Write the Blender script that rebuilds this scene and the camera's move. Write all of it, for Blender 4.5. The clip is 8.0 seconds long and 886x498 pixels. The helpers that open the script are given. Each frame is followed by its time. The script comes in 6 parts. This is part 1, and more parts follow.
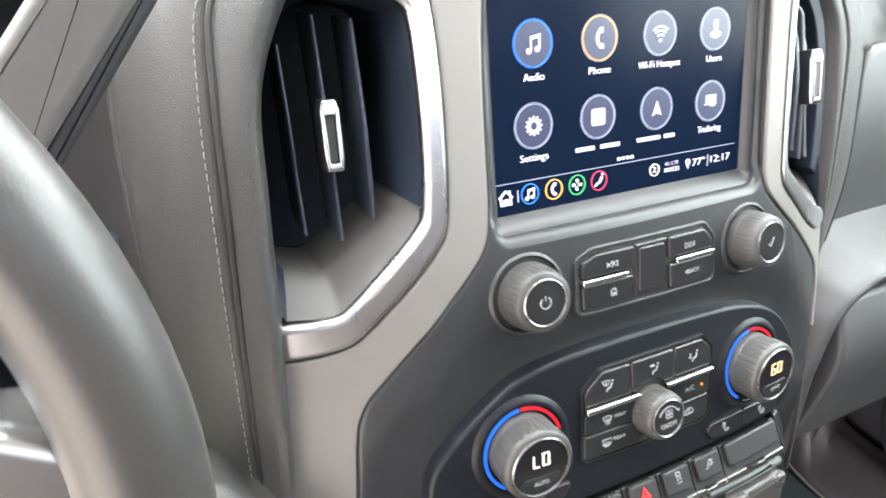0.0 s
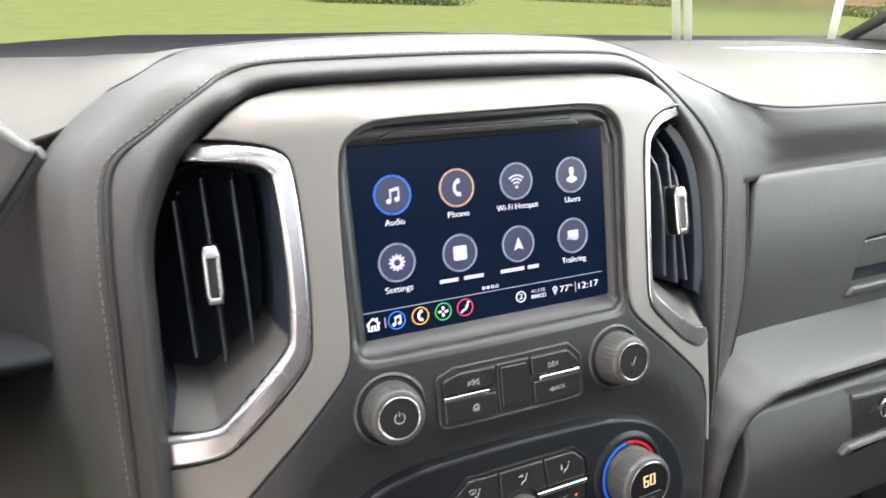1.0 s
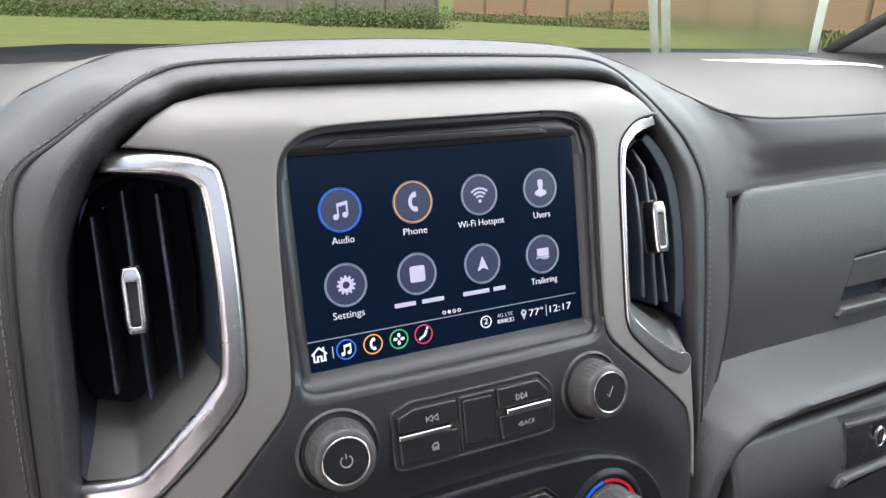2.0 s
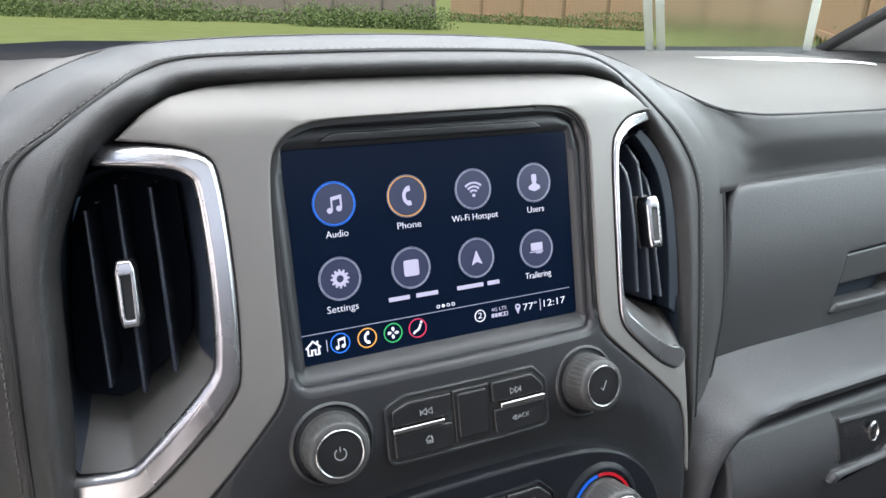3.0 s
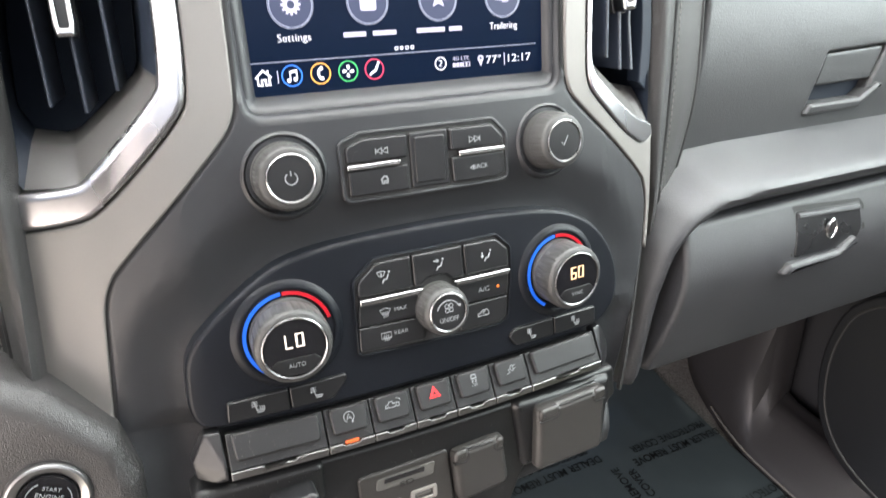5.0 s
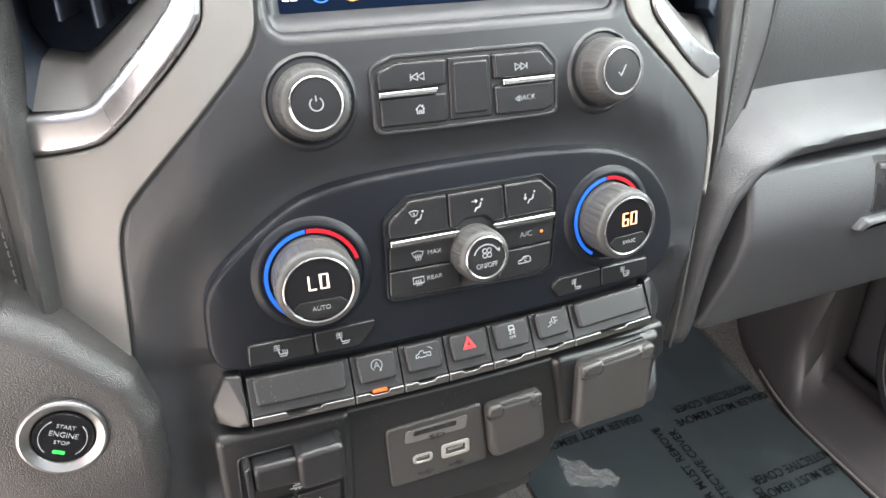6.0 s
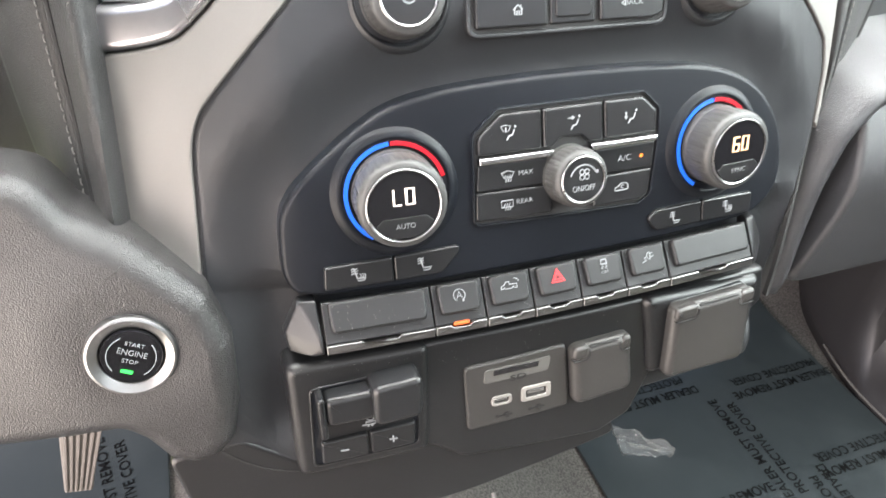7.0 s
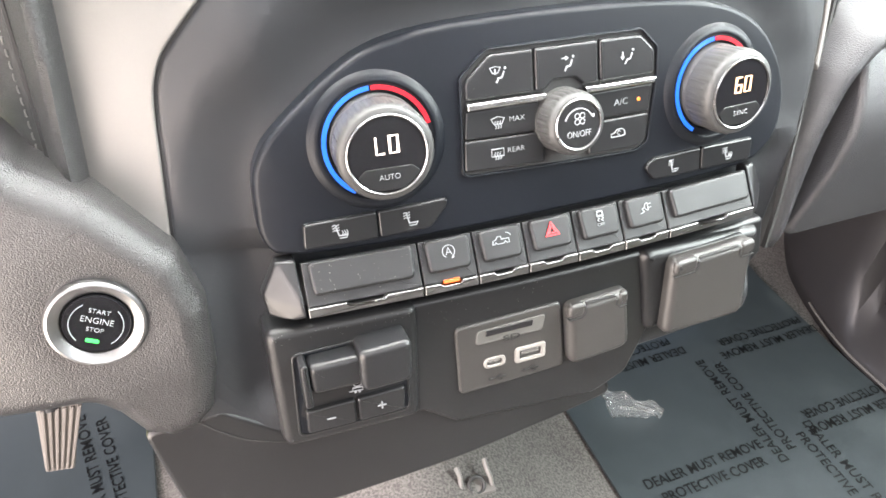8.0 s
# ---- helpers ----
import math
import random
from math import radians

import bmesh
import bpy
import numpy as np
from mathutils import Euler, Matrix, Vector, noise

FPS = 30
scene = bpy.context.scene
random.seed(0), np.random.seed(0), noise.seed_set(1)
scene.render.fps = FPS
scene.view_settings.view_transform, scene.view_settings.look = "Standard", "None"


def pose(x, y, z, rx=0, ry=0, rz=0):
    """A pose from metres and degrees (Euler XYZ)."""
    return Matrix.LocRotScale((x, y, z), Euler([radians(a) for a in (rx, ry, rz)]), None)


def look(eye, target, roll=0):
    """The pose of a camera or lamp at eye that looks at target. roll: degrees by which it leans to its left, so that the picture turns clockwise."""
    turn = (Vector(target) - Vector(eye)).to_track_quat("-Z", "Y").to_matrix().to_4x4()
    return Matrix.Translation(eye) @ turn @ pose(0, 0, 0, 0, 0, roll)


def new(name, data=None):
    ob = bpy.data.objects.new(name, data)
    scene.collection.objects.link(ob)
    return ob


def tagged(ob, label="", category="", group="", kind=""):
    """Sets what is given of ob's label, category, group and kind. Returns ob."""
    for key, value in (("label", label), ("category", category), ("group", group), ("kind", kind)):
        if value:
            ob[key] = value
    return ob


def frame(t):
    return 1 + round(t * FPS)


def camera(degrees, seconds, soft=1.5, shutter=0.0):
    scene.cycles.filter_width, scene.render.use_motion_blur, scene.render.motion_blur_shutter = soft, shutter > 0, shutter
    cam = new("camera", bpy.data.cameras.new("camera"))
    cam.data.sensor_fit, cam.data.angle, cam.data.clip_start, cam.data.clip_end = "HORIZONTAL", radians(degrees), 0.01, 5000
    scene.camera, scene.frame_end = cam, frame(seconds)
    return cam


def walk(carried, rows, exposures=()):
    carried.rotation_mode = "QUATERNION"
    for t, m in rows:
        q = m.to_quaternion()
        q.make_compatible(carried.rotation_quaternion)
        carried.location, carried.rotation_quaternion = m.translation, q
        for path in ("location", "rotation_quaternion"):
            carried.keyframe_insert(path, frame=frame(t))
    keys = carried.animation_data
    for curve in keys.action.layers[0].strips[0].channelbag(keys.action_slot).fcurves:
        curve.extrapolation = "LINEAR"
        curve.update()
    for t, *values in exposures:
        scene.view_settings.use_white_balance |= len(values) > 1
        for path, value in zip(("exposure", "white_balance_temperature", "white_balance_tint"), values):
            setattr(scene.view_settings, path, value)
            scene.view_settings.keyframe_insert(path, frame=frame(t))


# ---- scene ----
cam = camera(66.11, 8.0, shutter=0.3)
PATH = [
    (0, (-0.26108, -0.28375, 0.71530), (0.15917, 0.54377, 0.34301), -1.63),
    (0.5, (-0.23477, -0.37170, 0.71434), (0.12428, 0.51935, 0.43664), -2.78),
    (1, (-0.19239, -0.36922, 0.74655), (0.19410, 0.52173, 0.50815), -2.65),
    (1.5, (-0.16503, -0.35012, 0.74545), (0.23908, 0.53859, 0.52890), -2.63),
    (2, (-0.16135, -0.34099, 0.73584), (0.24788, 0.54722, 0.52697), -2.67),
    (3.5, (-0.16032, -0.34419, 0.72919), (0.25574, 0.54102, 0.52109), -2.67),
    (4, (-0.16499, -0.34332, 0.71731), (0.25362, 0.52972, 0.46719), -2.22),
    (4.5, (-0.15593, -0.35814, 0.69152), (0.26094, 0.49482, 0.37737), -1.91),
    (5, (-0.15486, -0.36079, 0.65603), (0.25037, 0.47258, 0.28016), -1.27),
    (5.2, (-0.15055, -0.35915, 0.64721), (0.24658, 0.47179, 0.25756), -1.15),
    (6.3, (-0.14081, -0.33266, 0.62946), (0.18125, 0.50427, 0.18692), -1.24),
    (6.5, (-0.15257, -0.33248, 0.61989), (0.16762, 0.50853, 0.18379), -1.07),
    (7, (-0.16009, -0.31565, 0.60102), (0.11669, 0.52389, 0.13352), -1.67),
    (7.5, (-0.15495, -0.30267, 0.58505), (0.10707, 0.52694, 0.09200), -2.16),
    (8, (-0.15781, -0.30112, 0.58455), (0.13414, 0.51067, 0.07882), -2.23),
]

# The dashboard's own axes: x to the passenger's side, y ahead, z up along its face. It leans back against the level ground.
LEAN = pose(0, 0, 0, -10, 0, 0)
walk(cam, [(t, LEAN @ look(eye, target, roll)) for t, eye, target, roll in PATH],
     [(0.0, 1.27, 6450, 10), (0.5, 0.68, 6750, 10), (1.0, 0.62, 6600, 12), (1.5, 0.25, 6500, 13), (2.0, 0.09, 6230, 12), (3.5, 0.06, 6060, 11), (4.0, 0.02, 6010, 10), (4.5, 0.52, 6450, 13), (5.0, 1.06, 6500, 11), (6.5, 1.40, 6480, 11), (7.0, 1.63, 6500, 11), (8.0, 2.06, 6550, 12)])

# ---- daylight ----
world = bpy.data.worlds.new("sky")
scene.world = world
world.use_nodes = True
wn = world.node_tree.nodes
sky = wn.new("ShaderNodeTexSky")
sky.sky_type, sky.sun_disc = "NISHITA", False
sky.sun_elevation, sky.sun_rotation = radians(55), radians(200)
sky.dust_density, sky.ozone_density = 3.0, 1.0
world.node_tree.links.new(sky.outputs[0], wn["Background"].inputs[0])
wn["Background"].inputs[1].default_value = 0.15
sun = new("sun", bpy.data.lights.new("sun", "SUN"))
sun.data.energy, sun.data.angle, sun.data.color = 3.0, radians(3.0), (1.0, 0.95, 0.88)
sun.matrix_world = look((0, 0, 0), (-0.2 * 0.57, 0.54, -0.82))


def daylight(name, at, target, wide, high, watts, tint=(0.95, 0.98, 1.02)):
    """Sky light that comes in through an opening of the cabin."""
    lamp = new(name, bpy.data.lights.new(name, "AREA"))
    lamp.data.shape, lamp.data.size, lamp.data.size_y, lamp.data.energy, lamp.data.color = "RECTANGLE", wide, high, watts, tint
    lamp.matrix_world = LEAN @ look(at, target)
    return lamp


daylight("windscreen_light", (0.0, -0.09, 1.085), (0.0, -0.60, 0.228), 1.6, 0.75, 24, (1.0, 0.99, 0.96))
daylight("driver_door_light", (-0.98, -0.45, 0.36), (0.0, -0.30, 0.36), 1.2, 1.15, 15, (1.14, 0.98, 0.92))
daylight("passenger_window_light", (0.92, -0.35, 0.96), (0.0, -0.2, 0.5), 1.3, 0.62, 21, (0.90, 1.0, 0.97))


# Weak fill added from behind to lift the dash front; its window is assumed.
daylight("rear_fill_light", (0.0, -1.10, 0.98), (0.0, 0.0, 0.62), 1.5, 0.42, 2.0)


# ---- materials ----
def material(name, color, rough=0.5, metal=0.0, second=None, scale=200.0, bump=0.0, bump_scale=None, grain="noise", spec=0.5, coat=0.0, contrast=1.0):
    """A surface with two scales of variation: fine grain with relief, and broad wear in colour and gloss."""
    m = bpy.data.materials.new(name)
    m.use_nodes = True
    n, l = m.node_tree.nodes, m.node_tree.links
    b = n["Principled BSDF"]
    b.inputs["Metallic"].default_value = metal
    b.inputs["Specular IOR Level"].default_value = spec
    b.inputs["Coat Weight"].default_value = coat
    b.inputs["Coat Roughness"].default_value = 0.08
    at = n.new("ShaderNodeTexCoord")
    fine = n.new("ShaderNodeTexNoise")
    fine.inputs["Scale"].default_value, fine.inputs["Detail"].default_value = scale, 4.0
    broad = n.new("ShaderNodeTexNoise")
    broad.inputs["Scale"].default_value, broad.inputs["Detail"].default_value = 9.0, 5.0
    l.new(at.outputs["Object"], fine.inputs["Vector"])
    l.new(at.outputs["Object"], broad.inputs["Vector"])
    mix = n.new("ShaderNodeMix")
    mix.data_type = "RGBA"
    second = second or tuple(c * 1.25 for c in color)
    mix.inputs[6].default_value, mix.inputs[7].default_value = (*color, 1), (*second, 1)
    blend = n.new("ShaderNodeMath")
    blend.operation = "MULTIPLY_ADD"
    blend.inputs[1].default_value, blend.inputs[2].default_value = 0.5, 0.0
    add = n.new("ShaderNodeMath")
    add.operation = "ADD"
    sharp = n.new("ShaderNodeMapRange")
    sharp.inputs["From Min"].default_value, sharp.inputs["From Max"].default_value = 0.5 - 0.5 / contrast, 0.5 + 0.5 / contrast
    l.new(fine.outputs["Fac"], sharp.inputs["Value"])
    l.new(sharp.outputs[0], add.inputs[0])
    l.new(broad.outputs["Fac"], add.inputs[1])
    l.new(add.outputs[0], blend.inputs[0])
    l.new(blend.outputs[0], mix.inputs[0])
    l.new(mix.outputs[2], b.inputs["Base Color"])
    r = n.new("ShaderNodeMapRange")
    r.inputs["To Min"].default_value, r.inputs["To Max"].default_value = max(0.02, rough - 0.06), min(1.0, rough + 0.06)
    l.new(broad.outputs["Fac"], r.inputs["Value"])
    l.new(r.outputs[0], b.inputs["Roughness"])
    if bump:
        bp = n.new("ShaderNodeBump")
        bp.inputs["Strength"].default_value, bp.inputs["Distance"].default_value = bump, 0.0006
        if grain == "leather":
            t = n.new("ShaderNodeTexVoronoi")
            t.feature = "SMOOTH_F1"
            t.inputs["Scale"].default_value = bump_scale or 600.0
            l.new(at.outputs["Object"], t.inputs["Vector"])
            l.new(t.outputs["Distance"], bp.inputs["Height"])
            bp.invert = True
        else:
            t = n.new("ShaderNodeTexNoise")
            t.inputs["Scale"].default_value, t.inputs["Detail"].default_value = bump_scale or 1500.0, 2.0
            l.new(at.outputs["Object"], t.inputs["Vector"])
            l.new(t.outputs["Fac"], bp.inputs["Height"])
        l.new(bp.outputs[0], b.inputs["Normal"])
    return m


def glow(name, color, strength=1.0):
    m = bpy.data.materials.new(name)
    m.use_nodes = True
    b = m.node_tree.nodes["Principled BSDF"]
    b.inputs["Base Color"].default_value = (*(c * 0.3 for c in color), 1)
    b.inputs["Roughness"].default_value = 0.3
    b.inputs["Emission Color"].default_value = (*color, 1)
    b.inputs["Emission Strength"].default_value = strength
    return m


def clear(name, color=(1, 1, 1), ior=1.45, rough=0.0):
    m = bpy.data.materials.new(name)
    m.use_nodes = True
    b = m.node_tree.nodes["Principled BSDF"]
    b.inputs["Base Color"].default_value = (*color, 1)
    b.inputs["Roughness"].default_value = rough
    b.inputs["IOR"].default_value = ior
    b.inputs["Transmission Weight"].default_value = 1.0
    return m


PLASTIC = material("soft_touch_plastic", (0.0115, 0.0123, 0.0138), 0.41, bump=0.12, bump_scale=2600, spec=0.5)
PANEL = material("satin_black_panel", (0.0045, 0.0055, 0.0075), 0.40, bump=0.05, bump_scale=3000, spec=0.21)
BUTTON = material("button_plastic", (0.0090, 0.0093, 0.0100), 0.29, bump=0.08, bump_scale=2600, spec=0.38)
KEYCAP = material("matte_switch_plastic", (0.0105, 0.0108, 0.0114), 0.43, bump=0.12, bump_scale=2800, spec=0.34)
GRAINED = material("grained_plastic", (0.026, 0.0265, 0.0285), 0.38, bump=0.5, bump_scale=1600, grain="leather", spec=0.5)
KNEE = material("grained_knee_plastic", (0.020, 0.0195, 0.0195), 0.36, bump=0.6, bump_scale=1800, grain="leather", spec=0.5)
# Black plastic darkened further: shade on the lower stack put into its colour.
SHADEPLASTIC = material("shaded_lower_plastic", (0.0075, 0.0077, 0.0082), 0.36, bump=0.12, bump_scale=2600, spec=0.4)
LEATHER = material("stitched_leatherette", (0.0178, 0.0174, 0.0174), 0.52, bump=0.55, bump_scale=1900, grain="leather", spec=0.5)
# Lighter copy of the roll's leatherette: windscreen light put into its colour.
HOODTOP_LIT = material("hood_leatherette_lit", (0.0255, 0.0250, 0.0246), 0.52, bump=0.36, bump_scale=1700, grain="leather", spec=0.45)
# Pad lightened once more, its colour carrying the light from the windscreen.
DASH_LIT = material("dash_top_leatherette_lit", (0.063, 0.060, 0.056), 0.68, bump=0.22, bump_scale=1200, grain="leather", spec=0.22)
GLOVE = material("glove_box_leatherette", (0.026, 0.027, 0.028), 0.44, bump=0.25, bump_scale=900, grain="leather", spec=0.5)
# Lighter than the vent's wall: light on the up-facing foot put into colour.
FRAME = material("lit_vent_frame_plastic", (0.050, 0.048, 0.047), 0.45, bump=0.12, bump_scale=2400)
RINGMETAL = material("brushed_ring_metal", (0.23, 0.23, 0.23), 0.34, metal=1.0, second=(0.29, 0.29, 0.29), scale=500)
SILVER = material("silver_paint", (0.156, 0.149, 0.141), 0.56, metal=0.6, second=(0.178, 0.170, 0.161), scale=900, bump=0.02, bump_scale=4000, coat=0.05)
CHROME = material("bright_chrome", (0.40, 0.40, 0.415), 0.27, metal=1.0, second=(0.52, 0.52, 0.53), scale=300)
RINGSATIN = material("satin_knob_ring", (0.27, 0.27, 0.275), 0.26, metal=1.0, second=(0.33, 0.33, 0.33), scale=300)
SATIN = material("satin_chrome", (0.44, 0.44, 0.44), 0.25, metal=1.0, second=(0.5, 0.5, 0.5), scale=300)
GRIP = material("grey_knob_grip", (0.042, 0.042, 0.0415), 0.48, metal=0.3, second=(0.052, 0.052, 0.051), bump=0.05, bump_scale=2500)
GLOSS = material("gloss_black", (0.006, 0.006, 0.007), 0.08, spec=0.5)
VENT = material("vent_black", (0.0075, 0.011, 0.018), 0.55, bump=0.05, spec=0.22)
SLAT = material("vent_slat_satin", (0.020, 0.025, 0.036), 0.36, spec=0.5)
LIDGREY = material("grey_outlet_lid", (0.021, 0.020, 0.019), 0.42, bump=0.15, bump_scale=2200)
SEAM = material("dark_seam", (0.008, 0.008, 0.008), 0.7)
THREAD = material("grey_thread", (0.150, 0.145, 0.137), 0.7, bump=0.3, bump_scale=3000)
CARPET = material("grey_carpet", (0.06, 0.055, 0.052), 0.95, second=(0.25, 0.235, 0.22), scale=330, bump=1.0, bump_scale=330, spec=0.1, contrast=4.0)
RIMPALE = material("pale_socket_rim", (0.150, 0.142, 0.132), 0.4)
RECESS = material("pale_slot_plastic", (0.060, 0.059, 0.055), 0.42, bump=0.1, bump_scale=2400)
SKIN = material("smooth_wheel_leather", (0.0205, 0.0198, 0.0192), 0.36, bump=0.08, bump_scale=1100, grain="leather")
MARK = material("white_print", (0.19, 0.20, 0.21), 0.5)
RED = material("red_print", (0.65, 0.03, 0.035), 0.4)
BLUEBAND = glow("blue_lit_band", (0.015, 0.13, 0.72), 0.45)
REDBAND = glow("red_lit_band", (0.60, 0.012, 0.025), 0.36)
HEADLINER = material("grey_headliner", (0.20, 0.19, 0.185), 0.9, bump=0.3, bump_scale=900)
PILLAR = material("pillar_trim", (0.22, 0.215, 0.21), 0.7, bump=0.25, bump_scale=900)


# ---- making meshes ----
TABLE_Z = np.arange(0.10, 1.0, 0.001)
TABLE_Y = np.interp(TABLE_Z, (.20, .30, .35, .40, .45, .49, .56, .60, .72, .80, .9), (-.045, -.045, -.045, -.043, -.039, -.033, -.022, -.016, .002, .015, .03))
TABLE_Y = np.convolve(np.pad(TABLE_Y, 12, mode="edge"), np.ones(25) / 25, mode="valid")


def face_y(x, z):
    """How far ahead the face of the dashboard lies at x and height z: leaning, and bowed away towards its ends."""
    return float(np.interp(z, TABLE_Z, TABLE_Y)) + 0.35 * x * x


def on_face(x, z, h=0.0):
    return Vector((x, face_y(x, z) - h, z))


def face_frame(x, z, h=0.0, turn=0.0):
    """Axes on the face: u to the right, v up, w out of the face."""
    u = Vector((1, 0.7 * x, 0)).normalized()
    v = Vector((0, (face_y(x, z + 0.004) - face_y(x, z - 0.004)) / 0.008, 1)).normalized()
    w = u.cross(v).normalized()
    v = w.cross(u)
    p = on_face(x, z, h)
    m = Matrix((u, v, w)).transposed().to_4x4()
    m.translation = p
    return m @ pose(0, 0, 0, 0, 0, turn)


ORIGIN = {}


def thing(name, at, label, category, group="", m=LEAN):
    ob = new(name)
    ob.empty_display_size = 0.02
    ob.matrix_basis = m @ Matrix.Translation(at)
    ORIGIN[ob.name] = Vector(at)
    return tagged(ob, label, category, group)


def link_mesh(name, bm, mat, at, sharp):
    bmesh.ops.recalc_face_normals(bm, faces=bm.faces)
    for f in bm.faces:
        f.smooth = True
    for e in bm.edges:
        e.smooth = len(e.link_faces) < 2 or e.calc_face_angle(0) < radians(sharp)
    bmesh.ops.translate(bm, verts=bm.verts, vec=-Vector(at))
    me = bpy.data.meshes.new(name)
    bm.to_mesh(me)
    bm.free()
    me.materials.append(mat)
    ob = new(name, me)
    flat = ob.modifiers.new("flat_faces", "WEIGHTED_NORMAL")
    flat.keep_sharp, flat.weight = True, 60
    return ob


def part(name, bm, mat, parent, label="", sharp=38):
    at = ORIGIN[parent.name]
    ob = link_mesh(name, bm, mat, at, sharp)
    ob.parent = parent
    ORIGIN[ob.name] = at
    return tagged(ob, label) if label else ob


def structure(name, bm, mat, label, category, m=LEAN, sharp=38):
    ob = link_mesh(name, bm, mat, (0, 0, 0), sharp)
    ob.matrix_basis = m
    ORIGIN[ob.name] = Vector((0, 0, 0))
    return tagged(ob, label, category, kind="structure")


def rounded(points, r=0.003, n=5):
    """A closed outline with rounded corners; a point may carry its own radius."""
    out, k = [], len(points)
    for i in range(k):
        p, a, b = Vector(points[i][:2]), Vector(points[i - 1][:2]), Vector(points[(i + 1) % k][:2])
        rad = points[i][2] if len(points[i]) > 2 else r
        da, db = a - p, b - p
        ang = da.angle(db, math.pi)
        if rad <= 0 or ang > math.pi - 0.02:
            out.append(p)
            continue
        cut = min(rad / math.tan(ang / 2), 0.48 * da.length, 0.48 * db.length)
        s, e = p + da.normalized() * cut, p + db.normalized() * cut
        for j in range(n + 1):
            t = j / n
            out.append(s * (1 - t) ** 2 + p * 2 * t * (1 - t) + e * t * t)
    clean = [q for i, q in enumerate(out) if (q - out[i - 1]).length > 1e-5]
    return clean


def area2(loop):
    return sum(a[0] * b[1] - b[0] * a[1] for a, b in zip(loop, loop[1:] + loop[:1]))


def inset(loop, d):
    """The outline moved inwards by d; it runs counter-clockwise."""
    out, k = [], len(loop)
    for i in range(k):
        e1, e2 = (loop[i] - loop[i - 1]).normalized(), (loop[(i + 1) % k] - loop[i]).normalized()
        n1, n2 = Vector((-e1.y, e1.x)), Vector((-e2.y, e2.x))
        mid = n1 + n2
        mid = n1 if mid.length < 1e-6 else mid.normalized()
        out.append(loop[i] + mid * (d / max(0.45, mid.dot(n1))))
    return out


def plate(outline, to, back=0.0, front=0.004, r=0.0015, holes=(), step=0.0, steps=3, hole_r=None):
    """A solid plate with rounded edges and real openings; to(a, b, h) places it. step: how finely it follows a curved face."""
    bm = bmesh.new()
    loops = [(list(map(Vector, [p[:2] for p in outline])), 1)] + [(list(map(Vector, [p[:2] for p in h])), -1) for h in holes]
    rim = []
    for loop, side in loops:
        if area2(loop) < 0:
            loop = loop[::-1]
        rr = r if side > 0 or hole_r is None else hole_r
        levels = [(0.0, back)] + [(rr * (1 - math.cos(a)), front - rr + rr * math.sin(a)) for a in (math.pi / 2 * j / steps for j in range(steps + 1))]
        rows = [[bm.verts.new((q.x, q.y, h)) for q in inset(loop, side * d)] for d, h in levels]
        for lo, hi in zip(rows, rows[1:]):
            for i in range(len(lo)):
                bm.faces.new((lo[i - 1], lo[i], hi[i], hi[i - 1]))
        top = rows[-1]
        rim += [bm.edges.get((top[i - 1], top[i])) for i in range(len(top))]
        if not holes:
            bm.faces.new(rows[-1])
            bm.faces.new(rows[0][::-1])
    if holes:
        bmesh.ops.triangle_fill(bm, use_beauty=True, edges=rim, normal=(0, 0, 1))
    if step:
        for axis in (0, 1):
            lo, hi = min(v.co[axis] for v in bm.verts), max(v.co[axis] for v in bm.verts)
            for i in range(1, int((hi - lo) / step) + 1):
                at, no = [0, 0, 0], [0, 0, 0]
                at[axis], no[axis] = lo + i * step + 1.3e-4, 1
                bmesh.ops.bisect_plane(bm, geom=bm.verts[:] + bm.edges[:] + bm.faces[:], plane_co=at, plane_no=no, dist=1e-6)
    for v in bm.verts:
        v.co = to(*v.co)
    return bm


def local(m):
    return lambda u, v, h: m @ Vector((u, v, h))


def lathe(profile, m, seg=56):
    """A turned body: (radius, height) pairs about the axis w of m."""
    bm = bmesh.new()
    rows = []
    for rad, h in profile:
        if rad < 1e-6:
            rows.append([bm.verts.new(m @ Vector((0, 0, h)))] * seg)
        else:
            rows.append([bm.verts.new(m @ Vector((rad * math.cos(a), rad * math.sin(a), h))) for a in (2 * math.pi * i / seg for i in range(seg))])
    for lo, hi in zip(rows, rows[1:]):
        for i in range(seg):
            q = list(dict.fromkeys((lo[i - 1], lo[i], hi[i], hi[i - 1])))
            if len(q) > 2:
                bm.faces.new(q)
    return bm


def stroke(points, width, m, h0=0.0, h1=0.0004, closed=False, into=None):
    """A drawn line of some width and thickness on the plane of m (or through a placing function)."""
    to = m if callable(m) else local(m)
    bm = into or bmesh.new()
    pts = [Vector(p) for p in points]
    k = len(pts)
    rows = []
    for i, p in enumerate(pts):
        a = pts[i - 1] if i or closed else p
        b = pts[(i + 1) % k] if i < k - 1 or closed else p
        t = b - a
        t = t.normalized() if t.length else Vector((1, 0))
        n = Vector((-t.y, t.x)) * width / 2
        if a != p and b != p:
            n /= max(0.6, abs(Vector((-(p - a).normalized().y, (p - a).normalized().x)).dot(n.normalized())))
        lo, hi = p + n, p - n
        rows.append([bm.verts.new(to(*q, h)) for q, h in ((lo, h0), (lo, h1), (hi, h1), (hi, h0))])
    pairs = list(zip(rows, rows[1:])) + ([(rows[-1], rows[0])] if closed else [])
    for r0, r1 in pairs:
        for j in range(4):
            bm.faces.new((r0[j], r0[(j + 1) % 4], r1[(j + 1) % 4], r1[j]))
    if not closed:
        bm.faces.new(rows[0])
        bm.faces.new(rows[-1][::-1])
    return bm


